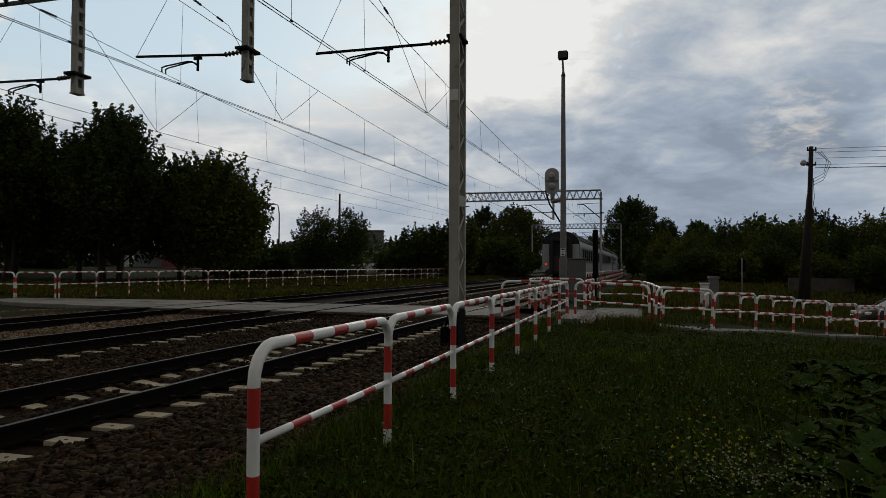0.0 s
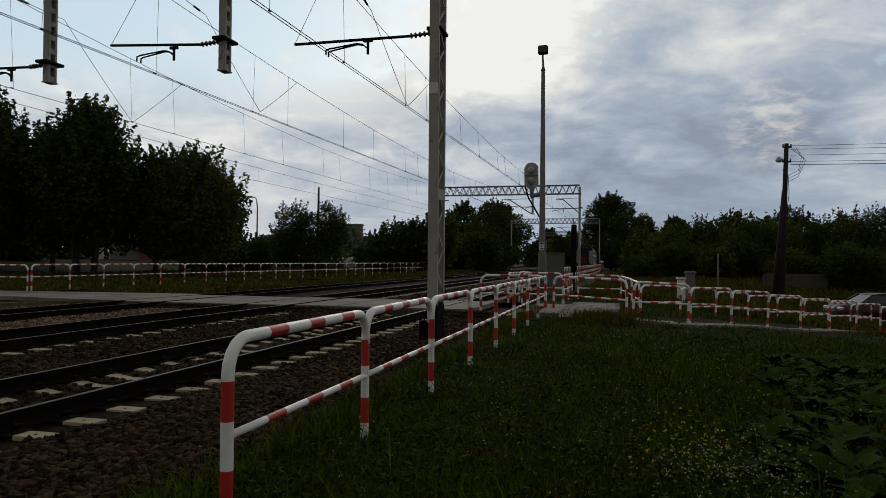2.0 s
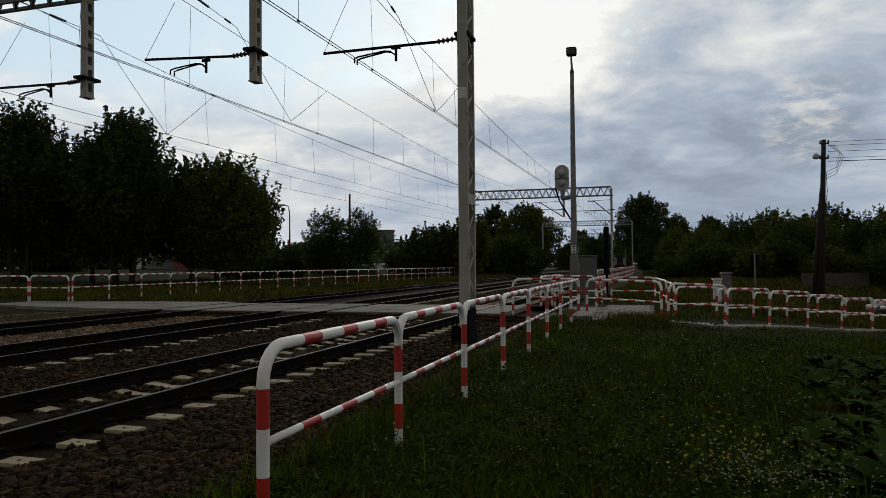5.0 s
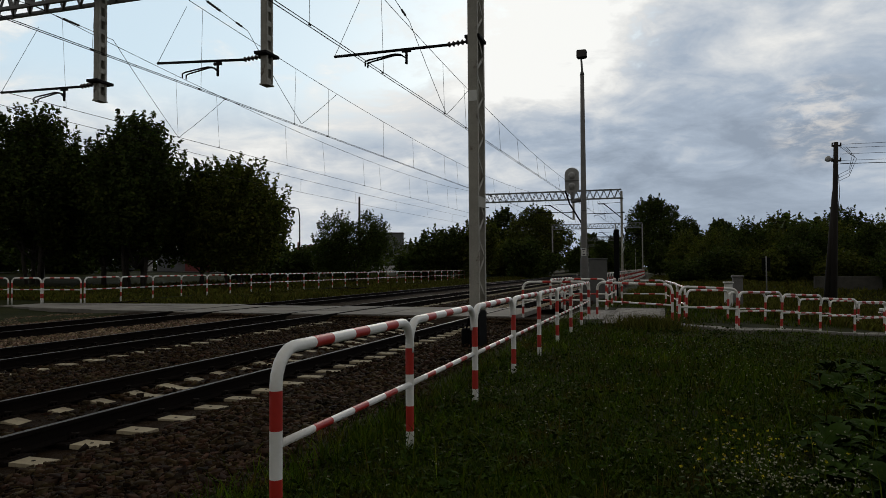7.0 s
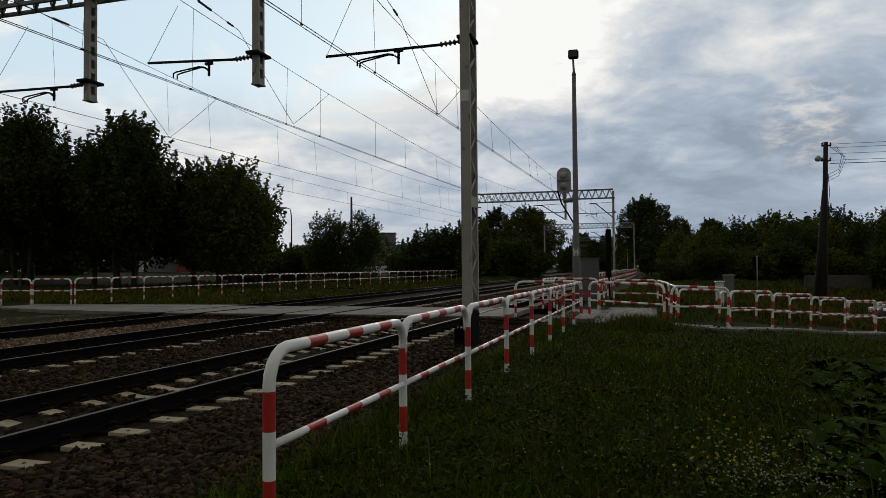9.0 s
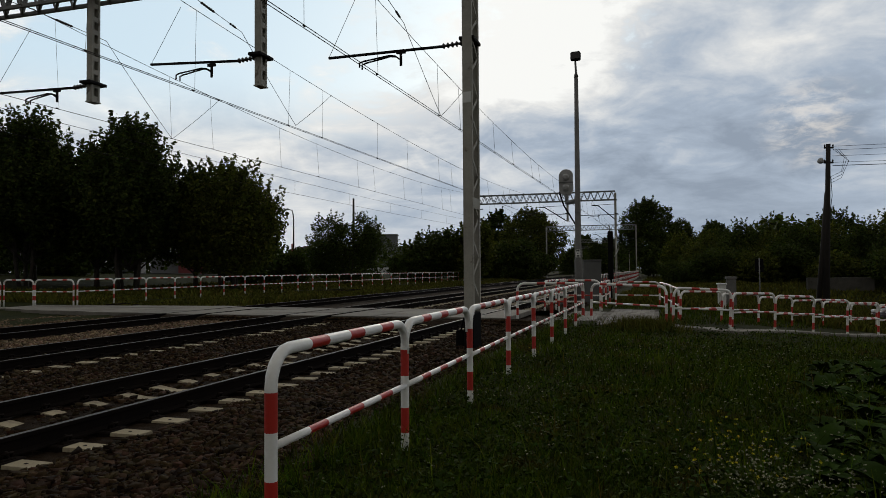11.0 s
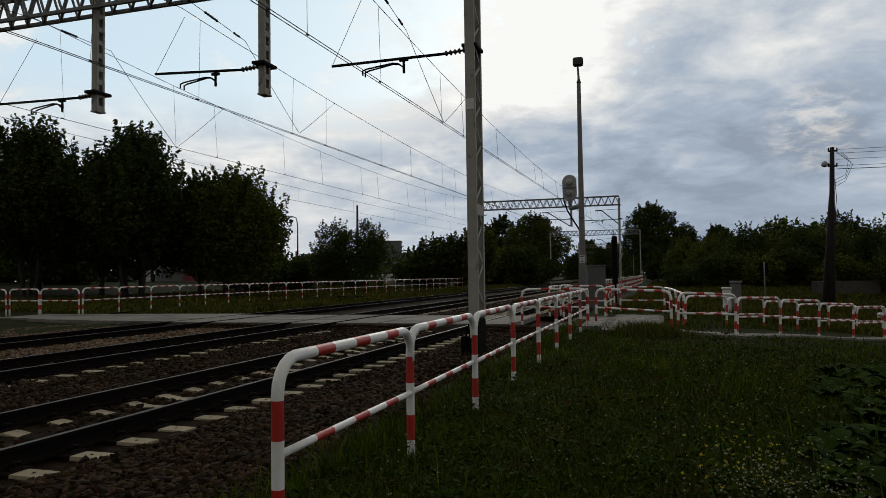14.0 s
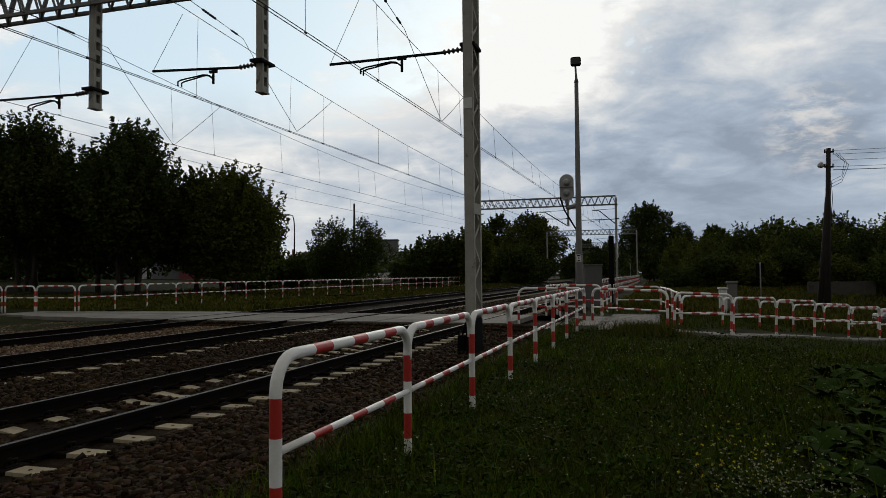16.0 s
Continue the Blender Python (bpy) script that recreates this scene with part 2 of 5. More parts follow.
def box(bm, x0, x1, y0, y1, z0, z1, bevel=0.0, mat=0):
    v = [bm.verts.new((x, y, z)) for z in (z0, z1) for y in (y0, y1) for x in (x0, x1)]
    fs = [bm.faces.new([v[i] for i in f]) for f in ((0, 2, 3, 1), (4, 5, 7, 6), (0, 1, 5, 4), (2, 6, 7, 3), (0, 4, 6, 2), (1, 3, 7, 5))]
    for f in fs:
        f.material_index = mat
    if bevel:
        r = bmesh.ops.bevel(bm, geom=list({e for f in fs for e in f.edges}), offset=bevel, segments=1, affect="EDGES")
        for f in r["faces"]:
            f.material_index = mat
    return bm


def tube(bm, path, r, seg=8, mats=None, caps=True):
    """A round bar along a path; r is one radius or one for each point; mats: material of each stretch."""
    path = [Vector(p) for p in path]
    rings = []
    ref = Vector((0.0, 0.0, 1.0))
    t0 = (path[1] - path[0]).normalized()
    if abs(t0.dot(ref)) > 0.9:
        ref = Vector((1.0, 0.0, 0.0))
    side = t0.cross(ref).normalized()
    for i, p in enumerate(path):
        t = (path[min(i + 1, len(path) - 1)] - path[max(i - 1, 0)]).normalized()
        side = (side - t * side.dot(t)).normalized()
        up = t.cross(side)
        rr = r[i] if isinstance(r, (list, tuple)) else r
        rings.append([bm.verts.new(p + (side * math.cos(a) + up * math.sin(a)) * rr) for a in [2 * math.pi * k / seg for k in range(seg)]])
    for i in range(len(rings) - 1):
        for k in range(seg):
            f = bm.faces.new((rings[i][k], rings[i][(k + 1) % seg], rings[i + 1][(k + 1) % seg], rings[i + 1][k]))
            f.smooth = True
            if mats:
                f.material_index = mats[i]
    if caps:
        f = bm.faces.new(rings[0][::-1])
        g = bm.faces.new(rings[-1])
        if mats:
            f.material_index, g.material_index = mats[0], mats[-1]
    return bm


def beam(bm, a, b, w, h=None, mat=0):
    """A square bar from a to b."""
    a, b, h = Vector(a), Vector(b), h or w
    t = (b - a).normalized()
    s = t.cross(Vector((0, 0, 1)) if abs(t.z) < 0.95 else Vector((1, 0, 0))).normalized()
    u = s.cross(t)
    v = [bm.verts.new(p + s * i * w / 2 + u * j * h / 2) for p in (a, b) for i, j in ((-1, -1), (1, -1), (1, 1), (-1, 1))]
    for f in ((3, 2, 1, 0), (4, 5, 6, 7), (0, 1, 5, 4), (1, 2, 6, 5), (2, 3, 7, 6), (3, 0, 4, 7)):
        bm.faces.new([v[i] for i in f]).material_index = mat
    return bm


def cloud_mesh(name, verts, faces, mat):
    """One mesh out of arrays: verts (n, 3), faces (m, 3)."""
    data = bpy.data.meshes.new(name)
    verts, faces = np.asarray(verts, dtype=np.float32), np.asarray(faces, dtype=np.int32)
    k = faces.shape[1]
    data.vertices.add(len(verts))
    data.vertices.foreach_set("co", verts.ravel())
    data.loops.add(faces.size)
    data.loops.foreach_set("vertex_index", faces.ravel())
    data.polygons.add(len(faces))
    data.polygons.foreach_set("loop_start", np.arange(0, faces.size, k, dtype=np.int32))
    data.materials.append(mat)
    data.update(calc_edges=True)
    return data


def step(v, a, b):
    t = np.clip((np.asarray(v, dtype=float) - a) / (b - a), 0, 1)
    return t * t * (3 - 2 * t)


def bend(y):
    """How far the tracks have swung to the left at y."""
    return -3.7e-4 * np.maximum(np.asarray(y, dtype=float) - 100, 0) ** 2


def height(x, y):
    """The ground's height; the tracks lie in a bed, the meadow falls towards the road."""
    x, y = np.asarray(x, dtype=float), np.asarray(y, dtype=float)
    u = x - bend(y)
    z = -0.12 * np.clip(u - 0.3, 0, 12.2) * step(y, 5, 18) * (1 - step(y - 0.5 * np.clip(u, 0, 30), 39, 58))
    z = z - 0.07 * step(u, -2.2, 0.5) * step(y, 14, 20)
    z = z + 0.35 * step(u, 0, 6) * step(y, 44, 62)
    z = z + 1.25 * step(-u, 31, 62)
    z = z - 0.42 * step(-u, 2.95, 3.35) * (1 - step(-u, 17.6, 19.0))
    z = z - 0.06 * step(-u, 17.6, 19.0) * (1 - step(-u, 28, 33))
    far = step(np.hypot(x, y), 8, 25)
    return z + far * 0.05 * np.sin(x * 0.7 + 1.3) * np.sin(y * 0.5 + x * 0.13)


def floor_at(x, y):
    return float(height(x, y))


# ---- ground ----
def build_ground():
    xs = np.unique(np.concatenate([-np.geomspace(3, 2500, 70) - 0.0, np.arange(-34, 16, 0.35), np.geomspace(15, 2500, 50)]))
    ys = np.unique(np.concatenate([-np.geomspace(3, 2000, 25), np.arange(-3, 40, 0.5), np.geomspace(40, 4000, 110)]))
    gx, gy = np.meshgrid(xs, ys)
    v = np.stack([gx.ravel(), gy.ravel(), height(gx.ravel(), gy.ravel())], 1)
    n = len(xs)
    i, j = np.meshgrid(np.arange(n - 1), np.arange(len(ys) - 1))
    a = (j * n + i).ravel()
    ob = new("ground", cloud_mesh("ground", v, np.stack([a, a + 1, a + 1 + n, a + n], 1), M["earth"]))
    tagged(ob, "dark rough grassy earth beside the railway", "ground", kind="structure")


build_ground()
RAIL_Z = 0.0955
TRACKS = (-6.18, -10.90, -15.45)


def build_ballast():
    ys = np.concatenate([np.arange(-12, 60, 0.5), np.geomspace(60, 780, 92)])
    us = np.array([-18.3, -17.4, -16.9, -14.0, -13.2, -12.6, -9.3, -8.6, -8.0, -4.3, -3.7, -3.1])
    zs = np.array([-0.40, -0.20, -0.115, -0.115, -0.16, -0.115, -0.115, -0.15, -0.115, -0.115, -0.13, -0.32])
    gu, gy = np.meshgrid(us, ys)
    x = gu + bend(gy)
    z = np.tile(zs, len(ys)) + 0.012 * np.sin(gy.ravel() * 2.1 + gu.ravel() * 3)
    n = len(us)
    i, j = np.meshgrid(np.arange(n - 1), np.arange(len(ys) - 1))
    a = (j * n + i).ravel()
    ob = new("ballast_bed", cloud_mesh("ballast_bed", np.stack([x.ravel(), gy.ravel(), z], 1), np.stack([a, a + 1, a + 1 + n, a + n], 1), M["ballast"]))
    tagged(ob, "brown crushed stone bed under the railway tracks", "ballast", kind="structure")


build_ballast()


def path_of(c, lo=-12.0, hi=760.0):
    ys = list(np.arange(lo, 100, 28.0)) + list(np.arange(100, hi, 12.0))
    return [(c + float(bend(y)), y) for y in ys]


def rail_mesh(c, lo=-12.0):
    prof = [(-0.07, -0.17), (-0.07, -0.155), (-0.012, -0.135), (-0.012, -0.045), (-0.036, -0.035), (-0.036, -0.006), (-0.030, 0.0),
            (0.030, 0.0), (0.036, -0.006), (0.036, -0.035), (0.012, -0.045), (0.012, -0.135), (0.07, -0.155), (0.07, -0.17)]
    bm = bmesh.new()
    rings = [[bm.verts.new((x + px, y, RAIL_Z + pz)) for px, pz in prof] for x, y in path_of(c, lo)]
    n = len(prof)
    for a, b in zip(rings, rings[1:]):
        for k in range(n):
            f = bm.faces.new((a[k], a[(k + 1) % n], b[(k + 1) % n], b[k]))
            f.material_index = 1 if k == 6 else 0
    bm.normal_update()
    return bm


def sleeper_meshes():
    bm = bmesh.new()
    prof = [(-1.26, 0.0), (-0.95, 0.0), (-0.55, 0.0), (-0.3, -0.035), (0.3, -0.035), (0.55, 0.0), (0.95, 0.0), (1.26, 0.0)]
    top, low = [], []
    for x, z in prof:
        top.append([bm.verts.new((x, s * 0.10, z)) for s in (-1, 1)])
        low.append([bm.verts.new((x + (0.02 if x > 0 else -0.02) * (abs(x) > 1), s * 0.14, -0.2)) for s in (-1, 1)])
    for i in range(len(prof) - 1):
        bm.faces.new((top[i][0], top[i + 1][0], top[i + 1][1], top[i][1]))
        bm.faces.new((low[i][0], low[i + 1][0], top[i + 1][0], top[i][0]))
        bm.faces.new((top[i][1], top[i + 1][1], low[i + 1][1], low[i][1]))
    bm.faces.new((low[0][0], top[0][0], top[0][1], low[0][1]))
    bm.faces.new((top[-1][0], low[-1][0], low[-1][1], top[-1][1]))
    bmesh.ops.bevel(bm, geom=[e for e in bm.edges if e.calc_length() > 0.15 and e.verts[0].co.z > -0.05 and e.verts[1].co.z > -0.05 and len(e.link_faces) == 2 and e.calc_face_angle(0) > 0.5], offset=0.012, segments=1, affect="EDGES")
    for s in (-1, 1):                                            # dowel holes with dark plugs
        tube(bm, [(s * 1.08, 0, -0.02), (s * 1.08, 0, 0.003)], 0.018, 8, [1])
    bm.normal_update()
    data = bpy.data.meshes.new("sleeper")
    bm.to_mesh(data)
    data.materials.append(M["sleeper"])
    data.materials.append(M["clip"])
    bm.free()
    bm = bmesh.new()
    for s in (-1, 1):                                            # baseplate, two clips and bolts on both sides of the rail
        for t in (-1, 1):
            x = s * 0.7525 + t * 0.105
            box(bm, x - 0.045, x + 0.045, -0.07, 0.07, 0.0, 0.03, 0.008)
            tube(bm, [(x, -0.05, 0.03), (x + 0.02 * t, -0.05, 0.07), (x + 0.02 * t, 0.05, 0.07), (x, 0.05, 0.03)], 0.012, 6)
            tube(bm, [(x, 0, 0.03), (x, 0, 0.085)], 0.017, 6)
        a, b = sorted((s * 0.60, s * 0.925))
        box(bm, a, b, -0.15, 0.15, -0.12, 0.014, 0.012)
    clips = bpy.data.meshes.new("fastening")
    bm.to_mesh(clips)
    clips.materials.append(M["clip"])
    bm.free()
    return data, clips


SLEEPER, CLIPS = sleeper_meshes()
CROSS = (20.3, 24.6)                                             # the foot crossing's edges along the track


def build_track(c, first, last, pale=False):
    t = thing("railway_track", "straight railway track with dark steel rails on concrete sleepers" if not pale else "older railway track with rusty rails sunk in pale ballast", "railway track", kind="structure")
    for s in (-1, 1):
        part("rail", rail_mesh(c + s * 0.7525), [M["rail"], M["railhead"]], t)
    y, k = first, 0
    while y < last:
        if not (CROSS[0] - 0.25 < y < CROSS[1] + 0.25):
            z = RAIL_Z - 0.17 - 0.012 - (0.075 if pale else 0.0)
            m = pose(c + float(bend(y)) + random.uniform(-0.012, 0.012), y + random.uniform(-0.012, 0.012), z, 0, 0, random.uniform(-0.5, 0.5))
            s = share("sleeper", SLEEPER, t, m)
            if not pale and y < 40:
                share("fastening", CLIPS, s, pose(0, 0, 0))
        y += 0.6
    return t


# sleepers of the nearest track stand at 4.71 m and every 0.6 m from there
build_track(TRACKS[0], 4.711 - 0.6 * 8, 90)
build_track(TRACKS[1], 4.85 - 0.6 * 2, 90)
build_track(TRACKS[2], 8.2, 40, True)


def build_siding():
    t = thing("siding_track", "overgrown rusty siding rails half buried in grass", "railway track", kind="structure")
    for c in (-22.0, -23.5):
        bm = rail_mesh(c, 25.6)
        part("rail", bm, [M["rail"], M["rail"]], t, m=pose(0, 0, -0.01))


build_siding()


def stones(name, boxes, mat, label, lo=0.018, hi=0.035, seed=3):
    """Loose crushed stones over stretches (x0, x1, y0, y1, count, z)."""
    rng = np.random.default_rng(seed)
    ico = np.array([(i, j, k) for k in (-1, 1) for j in (-1, 1) for i in (-1, 1)]) * 0.72      # broken cube, 12 triangles
    quads = ((0, 2, 3, 1), (4, 5, 7, 6), (0, 1, 5, 4), (2, 6, 7, 3), (0, 4, 6, 2), (1, 3, 7, 5))
    tri = np.array([t for q in quads for t in ((q[0], q[1], q[2]), (q[0], q[2], q[3]))])
    vs, fs, base = [], [], 0
    for x0, x1, y0, y1, n, z in boxes:
        y = y0 + (y1 - y0) * rng.random(n) ** 1.25
        x = x0 + (x1 - x0) * rng.random(n)
        for c, first in ((TRACKS[0], 4.711), (TRACKS[1], 4.85)):   # the sleepers' tops stay clear
            on = (np.abs(x - c) < 1.33) & (np.abs((y - first + 0.3) % 0.6 - 0.3) < 0.125) & (rng.random(n) < 0.96)
            x, y = x[~on], y[~on]
            n = len(x)
        size = rng.uniform(lo, hi, n) * rng.choice([1, 1, 1.35], n)
        v = ico[None] * (1 + rng.uniform(-0.36, 0.34, (n, 8, 1))) * size[:, None, None] * rng.uniform((0.8, 0.8, 0.55), (1.35, 1.35, 0.95), (n, 3))[:, None, :]
        a = rng.uniform(0, 6.28, n)
        ca, sa = np.cos(a)[:, None], np.sin(a)[:, None]
        v = np.stack([v[..., 0] * ca - v[..., 1] * sa, v[..., 0] * sa + v[..., 1] * ca, v[..., 2] + v[..., 0] * rng.uniform(-0.6, 0.6, n)[:, None]], -1)
        zz = z + rng.uniform(-0.004, 0.022, n) + 0.012 * np.sin(y * 2.1 + x * 3)
        v += np.stack([x, y, zz], 1)[:, None, :]
        vs.append(v.reshape(-1, 3))
        fs.append((tri[None] + (np.arange(n) * 8)[:, None, None] + base).reshape(-1, 3))
        base += n * 8
    ob = new(name, cloud_mesh(name, np.concatenate(vs), np.concatenate(fs), mat))
    tagged(ob, label, "ballast", kind="stuff")


stones("ballast_stones", [(-4.95, -2.9, 2.6, 9.5, 11500, -0.108), (-4.95, -3.0, 9.5, 20.4, 4600, -0.108), (-6.8, -5.5, 3.0, 20.4, 3600, -0.125), (-10.0, -7.3, 5.2, 20.4, 9500, -0.112),
                          (-11.5, -10.2, 7.0, 20.4, 1000, -0.125), (-4.8, -3.4, 25.0, 45, 1500, -0.115), (-10.0, -7.4, 25.0, 50, 1500, -0.115)], M["stone"], "loose dark brown crushed ballast stones between the rails")
stones("verge_stones", [(-2.98, -2.42, 2.6, 12.0, 2200, -0.025)], M["stone"], "small stones scattered over the verge by the fence", 0.010, 0.022, 8)
stones("pale_stones", [(-18.0, -11.8, 9.5, 20.4, 5000, -0.10), (-14.5, -12.3, 9.5, 20.2, 2600, -0.09), (-21.0, -16.4, 13.0, 20.6, 3600, -0.10)], M["pale_stone"], "paler crushed ballast stones round the older track", seed=4)

# ---- fences ----
PIPE = 0.036


def cut(lo, hi, bands):
    """Stops along lo..hi and the colour of each stretch; bands are red."""
    stops = sorted({lo, hi, *[v for b in bands for v in b if lo < v < hi]})
    return stops, [1 if any(a <= (p + q) / 2 <= b for a, b in bands) else 0 for p, q in zip(stops, stops[1:])]


def panel_meshes(length, both, wide=False):
    """One fence panel along +x: a bent pipe with its post, and the lower rail."""
    r, h = 0.20, 1.1 - PIPE
    bm = bmesh.new()
    post_red = [(0.62, 0.84), (0.145, 0.355)]
    zs, cs = cut(-0.25, h - r, post_red)
    path, mats = [(0, 0, z) for z in zs], list(cs)
    for k in range(1, 6):
        a = math.pi / 2 * k / 5
        path.append((r - r * math.cos(a), 0, h - r + r * math.sin(a)))
        mats.append(0)
    n = max(1, round((length - 0.5) / 0.57))
    mids = [length * 0.517 + (k - (n - 1) / 2) * 0.568 for k in range(n)]
    reds = [(max(v - 0.12, r + 0.02), min(v + 0.12, length - r - 0.02)) for v in mids]
    xs, cs = cut(r, length - r, reds)
    path += [(x, 0, h) for x in xs[1:]]
    mats += cs
    for k in range(1, 6):
        a = math.pi / 2 * k / 5
        path.append((length - r + r * math.sin(a), 0, h - r + r * math.cos(a)))
        mats.append(0)
    if both:
        zs, cs = cut(-0.25, h - r, post_red)
        path += [(length, 0, z) for z in zs[::-1][1:]]
        mats += cs[::-1]
    else:
        path.append((length, 0, h - r - 0.06))
        mats.append(0)
    rad = [PIPE] * len(path)
    if not both:
        rad[-2:] = [PIPE - 0.003] * 2
    tube(bm, path, rad, 10, mats)
    if wide:                                                     # welded feet
        box(bm, -0.07, 0.07, -0.07, 0.07, -0.02, 0.006)
    low = bmesh.new()
    xs, cs = cut(0.0, length, reds)
    tube(low, [(x, 0, 0.537) for x in xs], 0.025, 8, cs)
    out = []
    for name, b in (("frame", bm), ("lower_rail", low)):
        data = bpy.data.meshes.new(name)
        b.to_mesh(data)
        b.free()
        data.materials.append(M["white"])
        data.materials.append(M["red"])
        out.append(data)
    return out


def fence(points, label, group="", apart=0.0, level=None, drop=0.0):
    """A run of panels from point to point (x, y); apart: each panel keeps its own two posts, that far from the next."""
    t = thing("pedestrian_fence", label, "fence", group=group)
    made = {}
    for k, (a, b) in enumerate(zip(points, points[1:])):
        za, zb = [(floor_at(*p) - drop if level is None else level) for p in (a, b)]
        a3, b3 = Vector((*a, za)), Vector((*b, zb))
        d = b3 - a3
        length = round(math.hypot(d.x, d.y) - apart, 2)
        both = apart > 0 or k == len(points) - 2
        key = (length, both)
        if key not in made:
            made[key] = panel_meshes(length, both)
        m = Matrix.Translation(a3) @ pose(0, 0, 0, 0, 0, math.degrees(math.atan2(d.y, d.x)) + random.uniform(-0.5, 0.5)) @ Matrix.Shear("XZ", 4, (0, 0))
        tilt = Matrix.Identity(4)
        tilt[2][0] = d.z / max(0.1, math.hypot(d.x, d.y))        # rails follow the slope, posts stay upright
        f = share("frame", made[key][0], t, m @ tilt)
        share("lower_rail", made[key][1], t, m @ tilt)
    return t


NEAR = [(-2.068 - 0.0131 * k, 3.498 + 2.158 * k) for k in range(9)]
fence(NEAR, "red and white striped pipe fence along the railway grass verge", level=0.0)
GROUP = "striped fences round the foot crossing"
fence([(-4.05, 20.45), (-2.2, 20.72)], "short red and white pipe barrier beside the foot crossing", GROUP, level=0.02)
fence([(-3.55, 25.5), (-2.1, 25.5)], "short red and white pipe barrier behind the foot crossing", GROUP, level=0.02)
fence([(-4.05, 25.5), (-3.95, 27.6), (-3.85, 29.7)], "red and white pipe fence beside the rails past the crossing", GROUP, level=0.0)
fence([(-2.1, 26.0), (-2.1, 28.1), (-2.1, 30.2)], "red and white pipe fence past the paved landing", GROUP, level=-0.06)
fence([(-1.98, 20.9), (0.06, 19.36)], "red and white pipe barrier before the paved landing", GROUP)
fence([(-1.8, 29.2), (-0.12, 29.2)], "red and white pipe barrier behind the paved landing", GROUP, drop=0.1)
fence([(-0.12, 29.3), (0.07, 27.3), (0.26, 25.3), (0.45, 23.3)], "red and white pipe fence along the paved landing's side", GROUP, drop=0.12)
fence([(0.23, 19.42), (1.70, 20.45)], "red and white pipe barrier where the footpath begins", GROUP)
fence([(2.02 + 0.62 * s, 21.35 + 0.78 * s) for s in np.arange(-0.35, 14.5, 2.1)], "red and white pipe fence along the sloping footpath", GROUP)
fence([(0.5 + 0.62 * s, 23.2 + 0.78 * s) for s in np.arange(0.0, 16.9, 2.1)], "red and white pipe fence on the far side of the footpath", GROUP, drop=0.16)
fence([(-3.75 + float(bend(y)), y) for y in np.arange(46.5, 132, 2.15)], "long red and white pipe fence beside the tracks", GROUP, level=0.03)
FAR = [(-24.84 + 0.0375 * k, 25.37 + 2.15 * k) for k in range(29)]
fence(FAR, "long red and white pipe fence beyond the sidings", GROUP, level=0.12)
fence([(-27.15, 25.3), (-24.98, 25.32)], "red and white pipe barrier at the far side of the crossing", GROUP, level=0.1)
fence([(-29.1, 25.4), (-27.3, 25.35)], "thin grey and red pipe barrier at the far exit", GROUP, level=0.1)
fence([(-33.3, 25.3), (-31.25, 25.3), (-29.25, 25.35)], "red and white pipe fence at the far path", GROUP, level=0.1)

# ---- foot crossing and paving ----


def block_mesh(name, lx, ly, lz, mat, bevel):
    bm = bmesh.new()
    box(bm, 0, lx, 0, ly, -lz, 0, bevel)
    data = bpy.data.meshes.new(name)
    bm.to_mesh(data)
    bm.free()
    data.materials.append(mat)
    return data


def build_crossing():
    t = thing("foot_crossing", "pale worn concrete slab foot crossing over the tracks", "level crossing", kind="structure")
    spans = [(-5.35, -4.35), (-9.95, -8.55), (-8.5, -7.05), (-14.55, -13.1), (-13.05, -11.8)]
    spans += [(c - 0.66, c + 0.66) for c in TRACKS]
    for x0, x1 in spans:
        for k in range(3):
            data = block_mesh("concrete_slab", x1 - x0 - 0.015, 1.415, 0.16, M["slab"], 0.012)
            share("concrete_slab", data, t, pose(x0, CROSS[0] + 1.435 * k, RAIL_Z - 0.008 + random.uniform(-0.006, 0.006), 0, random.uniform(-0.2, 0.2), 0))
    for k in range(8):                                           # the path past the third track
        x0 = -16.35 - 1.32 * k
        for j in range(3):
            front = 20.7 + 0.1 * k + 0.03 * k * k
            deep = (25.3 - front) / 3
            data = block_mesh("concrete_slab", 1.30, deep - 0.02, 0.16, M["slab"], 0.012)
            share("concrete_slab", data, t, pose(x0 - 1.32, front + deep * j, 0.08 - 0.006 * k + random.uniform(-0.008, 0.008)))


build_crossing()


def build_ramps():
    """Ballast heaped against the crossing's edges, between the rails."""
    bm = bmesh.new()
    edges = [-3.4] + [c + s * 0.7525 for c in TRACKS for s in (1, -1)] + [-18.0]
    for a, b in zip(edges, edges[1:]):
        x0, x1 = b + 0.08, a - 0.08
        for y, out in ((CROSS[0] - 0.004, -0.75), (CROSS[1] + 0.06, 0.75)):
            n = max(2, int((x1 - x0) / 0.3))
            rows = []
            for k in range(n + 1):
                x = x0 + (x1 - x0) * k / n
                w = out * random.uniform(0.8, 1.15)
                rows.append([bm.verts.new((x, y, 0.055 + random.uniform(-0.02, 0.015))), bm.verts.new((x, y + w * 0.4, 0.0 + random.uniform(-0.02, 0.02))), bm.verts.new((x, y + w, -0.17))])
            for p, q in zip(rows, rows[1:]):
                for i in (0, 1):
                    bm.faces.new((p[i], q[i], q[i + 1], p[i + 1]))
    bmesh.ops.recalc_face_normals(bm, faces=bm.faces)
    tagged(mesh_object("ballast_ramp", bm, M["ballast"]), "brown crushed stone heaped against the crossing slabs", "ballast", kind="structure")


